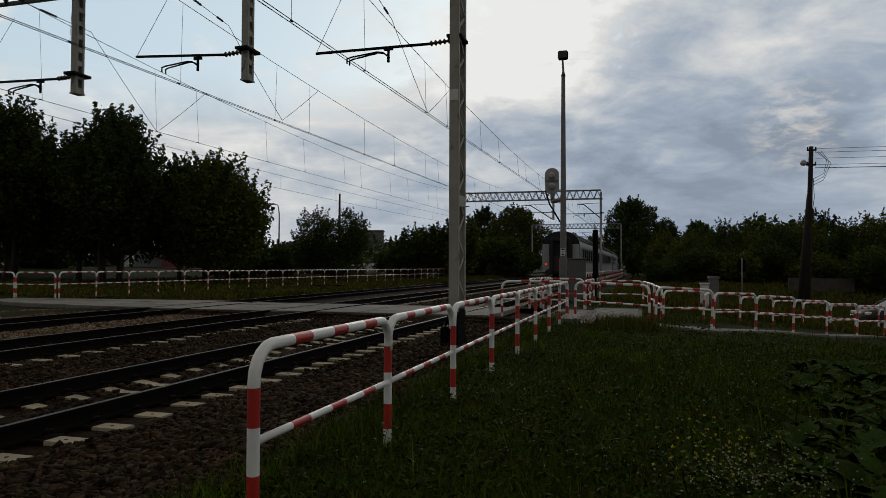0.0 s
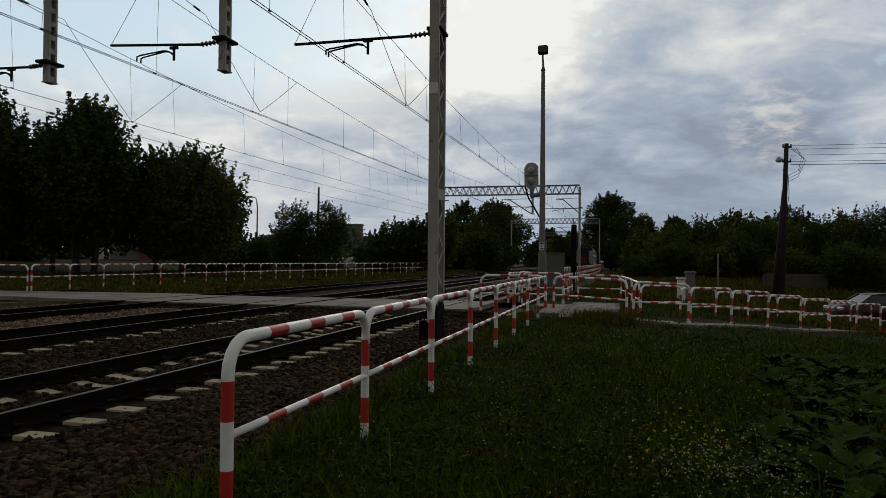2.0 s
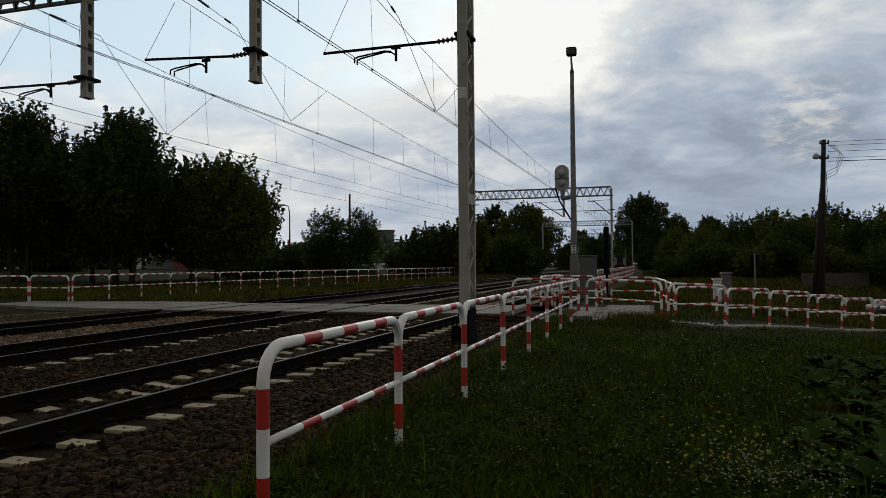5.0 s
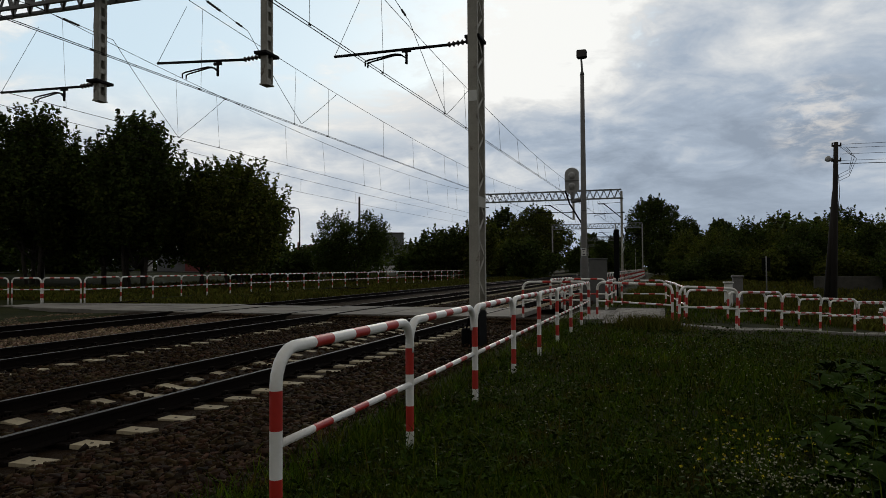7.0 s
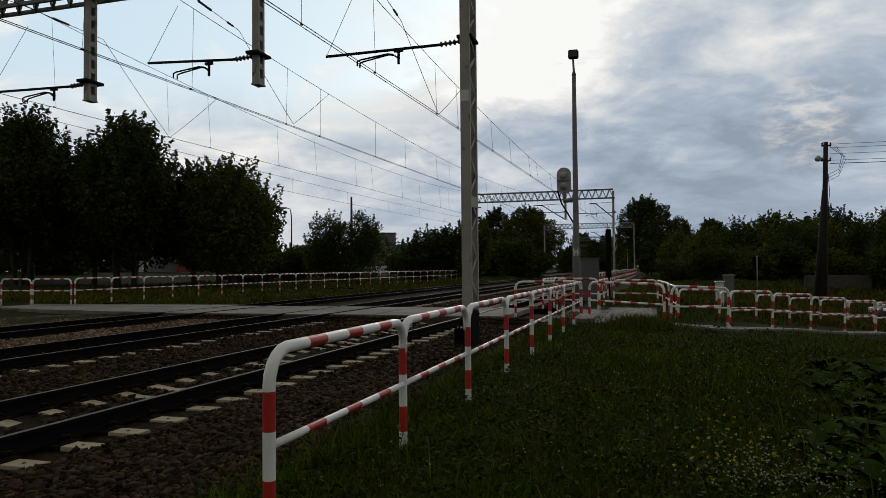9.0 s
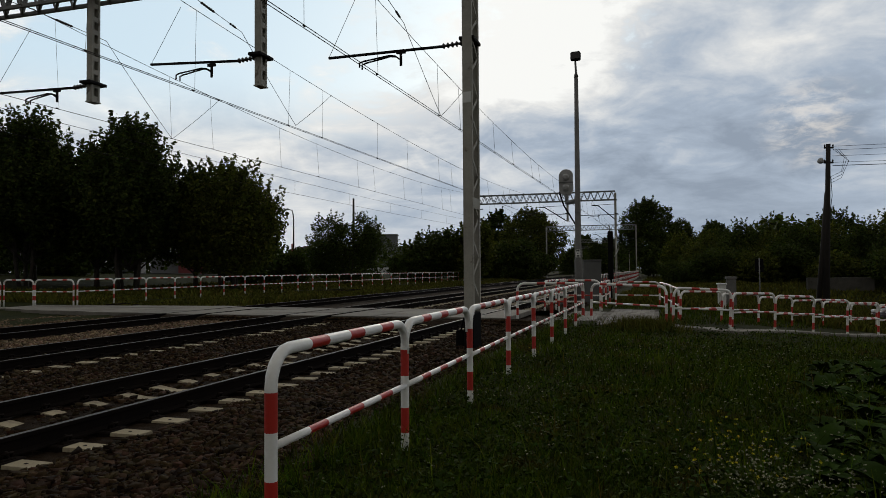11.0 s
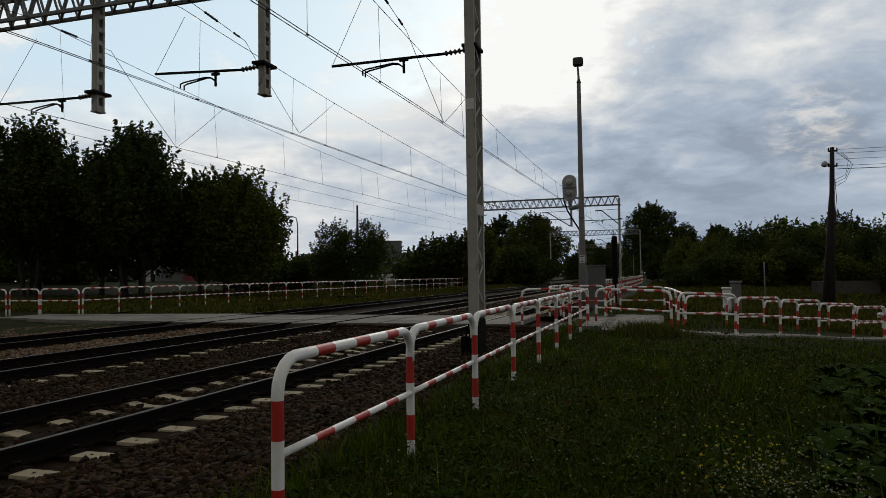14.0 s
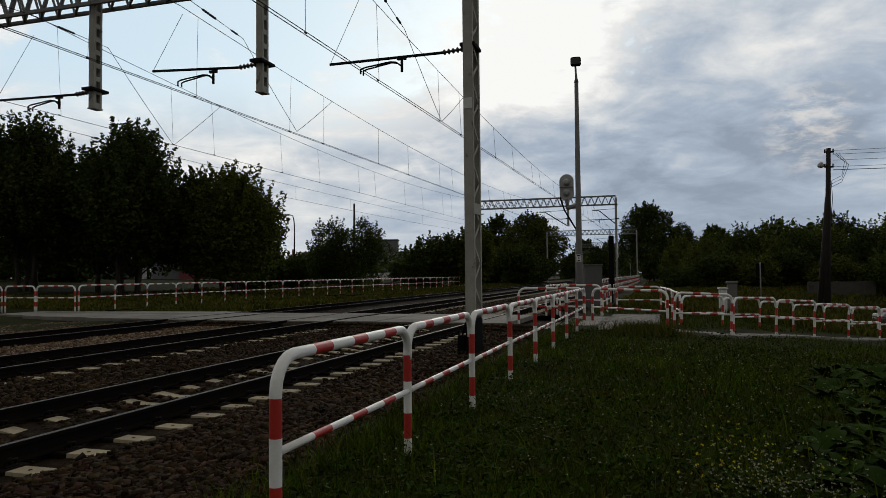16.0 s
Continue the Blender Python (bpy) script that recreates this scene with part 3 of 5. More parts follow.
build_ramps()
stones("ramp_stones", [(x0, x1, CROSS[0] - d1, CROSS[0] - d0, 700, z) for x0, x1 in ((-5.3, -3.5), (-10.0, -7.1), (-14.5, -11.8)) for d0, d1, z in ((0.03, 0.3, 0.005), (0.25, 0.6, -0.07))], M["stone"], "crushed stones heaped at the foot crossing's edge", seed=14)


def build_paving():
    t = thing("paved_landing", "grey block paving between the striped fences", "pavement", kind="structure")
    data = block_mesh("paving_block", 0.293, 0.193, 0.08, M["paver"], 0.008)
    for x0, x1, y0, y1 in ((-4.3, -1.8, 20.75, 25.2), (-1.78, -0.15, 19.5, 26.8)):
        for j in range(int((y1 - y0) / 0.2)):
            for i in range(int((x1 - x0) / 0.3)):
                if len(t.children) < 440:
                    x, y = x0 + 0.3 * i + (0.15 if j % 2 else 0), y0 + 0.2 * j
                    share("paving_block", data, t, pose(x, y, 0.0 + floor_at(x, y) * 0.5 + 0.012 + random.uniform(-0.004, 0.004), random.uniform(-0.5, 0.5), random.uniform(-0.5, 0.5)))
    p = thing("footpath", "pale concrete footpath sloping down between two fences", "pavement", kind="structure")
    for k in range(16):                                          # long slabs along the fences
        s = -2.4 + 1.2 * k
        x, y = 2.0 + 0.62 * s, 21.0 + 0.78 * s
        if k < 2:
            x, y = 0.1 + 1.0 * k, 19.35 + 0.62 * k
        ang = math.degrees(math.atan2(0.78, 0.62)) if k >= 2 else 30
        z = max(floor_at(x, y), floor_at(x + 0.5, y + 0.8)) + 0.07
        share("concrete_slab", block_mesh("concrete_slab", 1.19, 1.5, 0.2, M["slab"], 0.012), p, pose(x, y, z, 0, 3.8 if k >= 2 else 4.5, ang))
    v = thing("cable_trench_cover", "dark mossy concrete trough covers along the verge", "trench cover", kind="structure")
    for k in range(24):                                          # flat slabs at the foot of the near fence
        share("concrete_slab", block_mesh("concrete_slab", 0.50, 0.66, 0.12, M["kerb"], 0.015), v, pose(-2.98 + random.uniform(-0.02, 0.02), 3.0 + 0.98 * k * 0.7, -0.03 + random.uniform(-0.012, 0.012), random.uniform(-1, 1), random.uniform(-1, 1), random.uniform(-1, 1)))


build_paving()

# ---- masts, gantries and the overhead line ----


def lattice(bm, p, q, depth, width, n, bar=0.05, chord=0.09):
    """A box truss from p to q (level), depth high and width wide."""
    p, q = Vector(p), Vector(q)
    d = (q - p).normalized()
    s = Vector((-d.y, d.x, 0)) * width / 2
    up = Vector((0, 0, depth))
    for o in (s, -s):
        beam(bm, p + o, q + o, chord)
        beam(bm, p + o + up, q + o + up, chord)
        for k in range(n):
            a, b = p + (q - p) * (k / n), p + (q - p) * ((k + 1) / n)
            m = (a + b) / 2
            beam(bm, a + o, m + o + up, bar)
            beam(bm, m + o + up, b + o, bar)
    for k in range(n):
        a, b = p + (q - p) * (k / n), p + (q - p) * ((k + 1) / n)
        beam(bm, a + s, b - s, bar)
        beam(bm, a + s + up, b - s + up, bar)
    return bm


def channel_mast(bm, h, w=0.20, deep=0.46, z0=0.0, batten=0.42):
    """Two upright channels with slanted bars between them."""
    for s in (-1, 1):
        y = s * deep / 2
        box(bm, -w / 2, w / 2, y - 0.008, y + 0.008, z0, h)
        for t in (-1, 1):
            box(bm, t * w / 2 - 0.008, t * w / 2 + 0.008, min(y, y - s * 0.075), max(y, y - s * 0.075), z0, h)
    k, z = 0, z0 + 0.3
    while z + batten < h:
        for t in (-1, 1):
            x = t * (w / 2 - 0.02)
            a, b = (-1, 1) if k % 2 else (1, -1)
            beam(bm, (x, a * deep / 2 * 0.95, z), (x, b * deep / 2 * 0.95, z + batten), 0.012, 0.06)
        z += batten
        k += 1
    return bm


def insulator(bm, a, b, n=5, r=0.06):
    a, b = Vector(a), Vector(b)
    path, rad = [a], [0.022]
    for k in range(n):
        for f, rr in ((0.15, 0.026), (0.35, r), (0.6, r * 0.9), (0.8, 0.026)):
            path.append(a + (b - a) * ((k + f) / n))
            rad.append(rr)
    tube(bm, path + [b], rad + [0.022], 10)
    return bm


def gantry(y, right, left, drops, zt, first=False):
    t = thing("catenary_gantry", "grey riveted lattice gantry spanning the railway tracks", "gantry", pose(0, y, 0), "gantries over the tracks")
    off = float(bend(y))
    for x in (right, left):
        bm = bmesh.new()
        channel_mast(bm, zt + 0.75, 0.185 if first else 0.16, 0.60 if first else 0.40, 0.75 if first else 0.0)
        if first:                                                # joint plates on both sides
            for u in (-1, 1):
                box(bm, u * 0.096 - 0.005, u * 0.096 + 0.005, -0.28, 0.28, 2.90, 3.12)
        part("mast", bm, M["bollard_grey"], t, m=pose(x + off, 0, -0.15))
        if first:
            bm = bmesh.new()
            box(bm, -0.09, 0.09, -0.316, -0.3085, 5.05, 5.27)
            part("painted_band", bm, M["plastic"], t, "pale painted band round the mast", pose(x + off, 0, -0.15))
        bm = bmesh.new()
        if first:
            box(bm, -0.100, 0.100, -0.31, 0.31, -0.3, 0.78, 0.01)
            part("mast_foot", bm, M["black"], t, "black painted mast foot", pose(x + off, 0, -0.15))
        else:
            box(bm, -0.3, 0.3, -0.4, 0.4, -0.3, 0.12, 0.03)
            part("mast_foot", bm, M["kerb"], t, "concrete footing", pose(x + off, 0, -0.15))
    bm = bmesh.new()
    lattice(bm, (right + off, 0, zt), (left + off, 0, zt), 0.75, 0.5, 26 if first else 22, 0.045, 0.085)
    part("truss", bm, M["steel"], t)
    bm = bmesh.new()
    for x in (right, left):
        box(bm, x + off - 0.14, x + off + 0.14, -0.3, 0.3, zt - 0.06, zt + 0.03, 0.01)
    part("bracket", bm, M["steel"], t)
    if first:
        bm = bmesh.new()
        # small black box left of the mast, with a bent bar up to it
        box(bm, right - 0.42, right - 0.24, 0.18, 0.36, -0.12, 0.24, 0.02)
        tube(bm, [(right - 0.32, 0.2, 0.2), (right - 0.2, 0.05, 0.5), (right - 0.1, 0.0, 0.55)], 0.02, 6)
        part("black_foot_box", bm, M["black"], t, "small black box with a bent bar at the mast foot")
    for x in drops:
        bm = bmesh.new()
        for s in (-1, 1):
            box(bm, -0.075, 0.075, s * 0.13 - 0.008, s * 0.13 + 0.008, 5.72, zt + 0.6)
            for u in (-1, 1):
                box(bm, u * 0.075 - 0.008, u * 0.075 + 0.008, min(s * 0.13, s * 0.07), max(s * 0.13, s * 0.07), 5.72, zt + 0.6)
        z = 5.74
        while z < zt + 0.5:                                      # batten plates with open squares between them
            for u in (-1, 1):
                box(bm, u * 0.07 - 0.005, u * 0.07 + 0.005, -0.125, 0.125, z, z + 0.12)
            z += 0.33
        box(bm, -0.1, 0.1, -0.15, 0.15, 5.70, 5.73)
        part("drop_post", bm, M["bollard_grey"], t, m=pose(x + off, 0, 0))
    return t


def cantilever(y, x, c, z=6.22, diag=False, rise=0.0):
    """The arm that holds the wires of the track at c, fixed to an upright at x."""
    t = thing("cantilever_arm", "dark steel cantilever arm with ribbed insulators and steady arm", "cantilever", pose(0, y, 0), "arms holding the wires")
    off = float(bend(y))
    x, c = x + off, c + off
    s = -1 if c < x else 1
    bm = bmesh.new()
    box(bm, x - 0.16, x + 0.16, -0.29, 0.29, z - 0.03, z + 0.04, 0.01)
    part("clamp", bm, M["wire"], t)
    bm = bmesh.new()
    insulator(bm, (x + s * 0.14, 0, z - 0.01), (x + s * 0.62, 0, z - 0.04))
    part("insulator", bm, M["insulator"], t, "dark ribbed insulator")
    bm = bmesh.new()
    e = c + s * (1.2 if c < -15 else 0.8)
    tube(bm, [(x + s * 0.6, 0, z - 0.04), (e, 0, z - 0.04 + rise)], 0.032, 8)
    bx = c - s * 0.9
    tube(bm, [(bx, 0, z - 0.02), (bx, 0.0, z - 0.36)], 0.03, 6)
    box(bm, bx - 0.10, bx + 0.10, -0.03, 0.03, z - 0.10, z - 0.04)
    part("tube", bm, M["wire"], t)
    bm = bmesh.new()
    for o in (-0.035, 0.035):
        tube(bm, [(bx, o, z - 0.24), (bx + s * 0.12, o, z - 0.15), (bx + s * 0.25, o, z - 0.13), (c - s * 0.06, o * 2, z - 0.21), (c + s * 0.03, o * 2, z - 0.24), (c + s * 0.03, o * 2, z - 0.34)], 0.018, 6)
    part("steady_arm", bm, M["wire"], t)
    bm = bmesh.new()
    if diag:
        tube(bm, [(x + s * 0.1, 0, 5.75), (c - s * 0.85, 0, 7.02), (c - s * 0.3, 0, 7.06)], 0.05, 6)
        tube(bm, [(x + s * 0.1, 0, 7.12), (c - s * 0.6, 0, 7.07)], 0.022, 6)
    else:
        tube(bm, [(e, 0, z - 0.04 + rise), (c, 0.05, 7.82)], 0.006, 5)
    part("tie_rod", bm, M["wire"], t)


GANTRIES = ((14.17, 8.28), (63.6, 7.5), (117.5, 7.75), (174, 7.75), (226, 7.75), (280, 7.75))
for gi, (gy, gz) in enumerate(GANTRIES):
    gantry(gy, -3.85 if gi else -3.7375, -18.2 if gi != 1 else -17.1, (-8.69, -13.42) if gi == 0 else (-8.0,), gz, gi == 0)
    for x, c, z, rise in ((-3.75, TRACKS[0], 6.24, 0.0), (-8.69 if gi == 0 else -8.0, TRACKS[1], 6.40, 0.14), (-13.42 if gi == 0 else -17.1, TRACKS[2], 6.17, 0.06)):
        cantilever(gy, x, c, z, gi > 0, rise)


def wire_z(y, sag, top):
    """A hanging wire's height between the gantries."""
    ys = [-36.0] + [g[0] for g in GANTRIES]
    for a, b in zip(ys, ys[1:]):
        if a <= y <= b:
            u = (2 * y - a - b) / (b - a)
            return top - sag * (1 - u * u)
    return top


def overhead_line(c, top, sag, low, pair, label, swing):
    t = thing("overhead_line", label, "overhead wire")
    ys = list(np.arange(-5, 64, 1.6)) + list(np.arange(64, 280, 6.0))
    zig = lambda y: swing[0] + swing[1] * (y - 14.1 if y < 63.6 else 49.5)
    bm = bmesh.new()
    tube(bm, [(c + float(bend(y)) + zig(y) * 0.4, y, wire_z(y, sag, top)) for y in ys], 0.0085, 5)
    part("carrier_wire", bm, M["wire"], t)
    for o in ((-0.042, 0.042) if pair else (0.0,)):
        bm = bmesh.new()
        tube(bm, [(c + float(bend(y)) + zig(y) + o, y, low + 0.0018 * (y - 14)) if y < 60 else (c + float(bend(y)) + zig(y) + o, y, low + 0.08) for y in ys], 0.0085, 5)
        part("contact_wire", bm, M["wire"], t)
    y, k = 11.5, 0
    while y < 120:
        bm = bmesh.new()
        x = c + float(bend(y))
        tube(bm, [(x + zig(y) * 0.4, y, wire_z(y, sag, top)), (x + zig(y), y + 0.06 * (k % 2), low + 0.0018 * (min(y, 60) - 14))], 0.0055, 4)
        tube(bm, [(x + zig(y), y - 0.03, low + 0.0018 * (min(y, 60) - 14) + 0.01), (x + zig(y), y + 0.03, low + 0.0018 * (min(y, 60) - 14) + 0.01)], 0.02, 5)
        part("dropper", bm, M["wire"], t)
        y += (3.4, 4.6, 2.2, 4.8)[k % 4]
        k += 1
    bm = bmesh.new()                                             # slack jumper between carrier and contact wire
    z0, z1, zl = wire_z(16.8, sag, top) + 0.17, wire_z(22.3, sag, top), low + 0.02
    pts = []
    for k in range(15):
        u = k / 14
        y = 16.8 + 5.6 * u if u < 0.5 else 19.6 + 5.4 * (u - 0.5)
        a = abs(2 * u - 1)
        pts.append((c + 0.1 * (1 - a), y, zl + ((z0 if u < 0.5 else z1) - zl) * (0.93 * a + 0.07 * a ** 2)))
    tube(bm, pts, 0.008, 5)
    part("jumper", bm, M["wire"], t)
    bm = bmesh.new()                                             # anchoring wire with insulators at the gantry
    a, b = Vector((c + 0.02, 14.0, 8.3)), Vector((c, 16.8, z0))
    tube(bm, [a, b], 0.009, 5)
    insulator(bm, a + (b - a) * 0.35, a + (b - a) * 0.55, 6, 0.035)
    insulator(bm, a + (b - a) * 0.8, a + (b - a) * 0.9, 3, 0.03)
    part("anchor_wire", bm, M["insulator"], t)


overhead_line(TRACKS[0], 7.78, 0.85, 5.95, True, "taut twin contact wires with carrier wire and droppers", (0.04, 0.006))
overhead_line(TRACKS[1], 8.04, 0.82, 5.99, True, "taut twin contact wires over the middle track", (-0.16, 0.012))
overhead_line(TRACKS[2], 8.30, 1.0, 5.85, False, "single contact wire over the older track", (0.16, 0.0))


def feeder():
    t = thing("feeder_line", "thin feeder wires strung beside the tracks", "overhead wire")
    for z0, r in ((5.75, 0.008), (6.45, 0.008)):
        bm = bmesh.new()
        tube(bm, [(-18.8, y, z0 - 0.0002 * (y - 14) * (64 - y)) for y in np.arange(10, 118, 4.0)], r, 4)
        part("wire", bm, M["wire"], t)
    for y in np.arange(20, 110, 7.0):
        bm = bmesh.new()
        tube(bm, [(-18.8, y, 5.75 - 0.0002 * (y - 14) * (64 - y)), (-18.8, y, 6.45 - 0.0002 * (y - 14) * (64 - y))], 0.005, 4)
        part("dropper", bm, M["wire"], t)


feeder()

# ---- posts, lamps and boxes by the crossing ----


def lamp_post():
    x, y = -3.35, 30.05
    t = thing("lamp_post", "tall tapered concrete lamp post with a floodlight on top", "lamp post", pose(x, y, -0.15))
    bm = bmesh.new()
    tube(bm, [(0, 0, 0), (0, 0, 2.0), (0, 0, 2.05), (0, 0, 9.75)], [0.175, 0.165, 0.135, 0.08], 14)
    part("shaft", bm, M["pole"], t)
    bm = bmesh.new()
    tube(bm, [(0, 0, 9.72), (0, 0, 9.9), (-0.03, 0, 10.45)], [0.10, 0.05, 0.04], 10)
    part("spigot", bm, M["steel"], t)
    bm = bmesh.new()
    box(bm, -0.22, 0.20, -0.16, 0.12, 10.42, 10.78, 0.05)
    part("floodlight", bm, M["black"], t, "dark square floodlight housing")
    bm = bmesh.new()
    box(bm, -0.19, 0.17, -0.175, -0.15, 10.46, 10.72, 0.01)
    part("front_glass", bm, M["insulator"], t)
    bm = bmesh.new()
    box(bm, -0.10, 0.10, -0.165, -0.135, 2.12, 2.44, 0.006)
    part("number_plate", bm, M["plastic"], t, "small white plate strapped to the post")
    bm = bmesh.new()                                             # unreadable writing
    for z, w in ((2.37, 0.07), (2.27, 0.02), (2.16, 0.05)):
        box(bm, -w, w, -0.171, -0.164, z, z + 0.05)
    part("plate_marking", bm, M["black"], t)
    bm = bmesh.new()
    for z in (2.2, 4.0):
        tube(bm, [(0, 0, z), (0, 0, z + 0.06)], 0.145 if z < 3 else 0.125, 14)
    part("strap", bm, M["steel"], t)


lamp_post()


def signal():
    """The back of a railway light signal on a bracket."""
    t = thing("railway_signal", "oval grey signal head seen from behind on a bracket", "railway signal", pose(-3.95, 31.0, 0))
    bm = bmesh.new()
    tube(bm, [(0.60, -0.78, 2.2), (0.5, -0.6, 3.3), (-0.10, -0.03, 4.25), (-0.26, 0, 4.75), (-0.26, 0, 5.25)], 0.035, 8)
    part("conduit", bm, M["black"], t)
    bm = bmesh.new()
    outline = []
    for k in range(20):
        a = 2 * math.pi * k / 20
        outline.append((0.30 * math.cos(a), 0.30 * math.sin(a) + (0.27 if math.sin(a) > 0 else -0.27)))
    a = [bm.verts.new((u, -0.05, 5.25 + v)) for u, v in outline]
    b = [bm.verts.new((u * 1.06, 0.03, 5.25 + v * 1.03)) for u, v in outline]
    bm.faces.new(a)
    bm.faces.new(b[::-1])
    for k in range(20):
        bm.faces.new((a[k], b[k], b[(k + 1) % 20], a[(k + 1) % 20]))
    bm.normal_update()
    part("backboard", bm, M["signal_grey"], t)
    for z in (5.02, 5.48):
        bm = bmesh.new()
        tube(bm, [(0, -0.05, z), (0, -0.14, z), (0, -0.2, z)], [0.15, 0.14, 0.07], 16)
        part("lamp_housing", bm, M["signal_grey"], t)
        bm = bmesh.new()
        tube(bm, [(-0.12, -0.1, z - 0.1), (-0.07, -0.17, z - 0.16), (0.07, -0.17, z - 0.16), (0.12, -0.1, z - 0.1)], 0.012, 6)
        part("handle", bm, M["steel"], t)
    bm = bmesh.new()
    box(bm, -0.30, 0.30, -0.08, -0.055, 5.22, 5.27)
    part("cross_bar", bm, M["steel"], t)
    bm = bmesh.new()
    tube(bm, [(0.02, 0.0, 4.3), (0.02, 0.0, 4.75)], 0.08, 10)
    tube(bm, [(0.02, 0.0, 4.36), (0.45, -0.3, 4.40), (0.55, -0.7, 4.40)], [0.09, 0.11, 0.11], 10)
    part("bracket", bm, M["steel"], t)


signal()


def cabinet(x, y, w, d, h, label, mat, m=None):
    t = thing("equipment_cabinet", label, "cabinet", pose(x, y, floor_at(x, y), 0, 0, 8))
    bm = bmesh.new()
    box(bm, -w / 2 - 0.03, w / 2 + 0.03, -d / 2 - 0.03, d / 2 + 0.03, -0.1, 0.12, 0.015)
    part("plinth", bm, M["kerb"], t)
    bm = bmesh.new()
    box(bm, -w / 2, w / 2, -d / 2, d / 2, 0.12, h - 0.06, 0.02)
    part("body", bm, mat, t)
    bm = bmesh.new()
    box(bm, -w / 2 - 0.04, w / 2 + 0.04, -d / 2 - 0.05, d / 2 + 0.05, h - 0.06, h, 0.015)
    part("roof", bm, mat, t)
    n = 2 if w > 0.9 else 1
    for k in range(n):
        x0 = -w / 2 + 0.03 + k * (w - 0.04) / n
        bm = bmesh.new()
        box(bm, x0, x0 + (w - 0.08) / n, -d / 2 - 0.022, -d / 2 + 0.002, 0.17, h - 0.11, 0.008)
        dr = part("door", bm, mat, t)
        bm = bmesh.new()
        box(bm, x0 + (w - 0.08) / n - 0.09, x0 + (w - 0.08) / n - 0.06, -d / 2 - 0.05, -d / 2 - 0.02, h * 0.5, h * 0.5 + 0.14, 0.005)
        part("handle", bm, M["black"], dr)
    return t


cabinet(-3.22, 34.6, 0.84, 0.5, 2.2, "tall grey double-door signalling cabinet beside the tracks", M["cabinet"])
cabinet(2.30, 31.1, 0.28, 0.26, 1.18, "small pale plastic cable box in the meadow", M["plastic"])


def concrete_marker():
    x, y = 2.75, 32.2
    t = thing("concrete_post", "stout weathered concrete post beside the cable box", "post", pose(x, y, floor_at(x, y)))
    bm = bmesh.new()
    box(bm, -0.19, 0.19, -0.17, 0.17, -0.2, 1.38, 0.02)
    box(bm, -0.23, 0.23, -0.21, 0.21, 1.38, 1.48, 0.02)
    part("shaft", bm, M["pole"], t)


concrete_marker()


def black_post():
    t = thing("crossing_signal", "tall black signal post seen edge on beside the tracks", "signal post", pose(-2.53, 36.9, -0.1))
    bm = bmesh.new()
    tube(bm, [(0, 0, 0), (0, 0, 0.5), (0, 0, 3.4)], [0.12, 0.09, 0.08], 10)
    part("post", bm, M["black"], t)
    bm = bmesh.new()
    box(bm, -0.10, 0.16, -0.1, 0.14, 1.05, 3.5, 0.03)
    part("backboard", bm, M["black"], t)
    bm = bmesh.new()                                             # cable coming out of the head
    tube(bm, [(0.2, 0.05, 3.3), (0.34, 0.05, 3.1), (0.30, 0.05, 2.75), (0.36, 0.05, 2.45), (0.22, 0.05, 2.2)], 0.03, 6)
    part("cable", bm, M["plastic"], t)


black_post()


def wooden_pole(x, y, top, lamp, label):
    z = floor_at(x, y)
    h = top - z
    t = thing("utility_pole", label, "utility pole", pose(x, y, z, 0, 1.8 if lamp else 0))
    bm = bmesh.new()
    tube(bm, [(0, 0, -0.3), (0, 0, h * 0.5), (0, 0, h)], [0.21, 0.17, 0.13], 12)
    part("pole", bm, M["wood"], t)
    if lamp:
        bm = bmesh.new()                                         # a second leg leans against it
        tube(bm, [(-0.42, 0.1, -0.3), (-0.05, 0.05, h - 3.0)], [0.17, 0.12], 10)
        part("strut", bm, M["wood"], t)
        for k, zz in enumerate((h - 0.22, h - 1.15)):
            bm = bmesh.new()
            box(bm, -0.24, 0.30, -0.06, 0.06, zz - 0.05, zz + 0.05, 0.01)
            part("crossarm", bm, M["wood"], t)
            for dx in (-0.2, 0.26):
                bm = bmesh.new()
                tube(bm, [(dx, 0, zz + 0.05), (dx, 0, zz + 0.09), (dx, 0, zz + 0.13), (dx, 0, zz + 0.2)], [0.02, 0.05, 0.055, 0.03], 8)
                part("insulator", bm, M["insulator"], t)
        bm = bmesh.new()
        tube(bm, [(-0.1, 0, h - 1.1), (-0.32, -0.05, h - 0.98)], 0.03, 6)
        part("lamp_arm", bm, M["steel"], t)
        bm = bmesh.new()
        tube(bm, [(-0.46, -0.08, h - 1.20), (-0.45, -0.08, h - 1.12), (-0.42, -0.07, h - 0.96), (-0.38, -0.06, h - 0.86)], [0.11, 0.19, 0.17, 0.06], 12)
        part("lamp_head", bm, M["signal_grey"], t, "grey round lamp head")
        for k in range(3):                                       # drooping cable loops
            bm = bmesh.new()
            tube(bm, [(0.25 + 0.16 * k, 0, h - 0.3), (0.9 + 0.12 * k, 0.02, h - 0.85 - 0.1 * k), (0.75, 0.03, h - 1.7 - 0.2 * k), (0.2, 0.05, h - 2.0 - 0.2 * k)], 0.014, 5)
            part("cable_loop", bm, M["wire"], t)
        bm = bmesh.new()
        tube(bm, [(0.16, 0, h - 2), (0.25, 0, h - 3.2), (0.15, 0, h - 4.2)], 0.02, 5)
        part("down_cable", bm, M["wire"], t)
    return t


wooden_pole(9.62, 48.9, 9.1, True, "dark wooden utility pole with lamp and cables")
wooden_pole(-41.4, 91.5, 11.6, False, "dark slender wooden pole behind the far bushes")


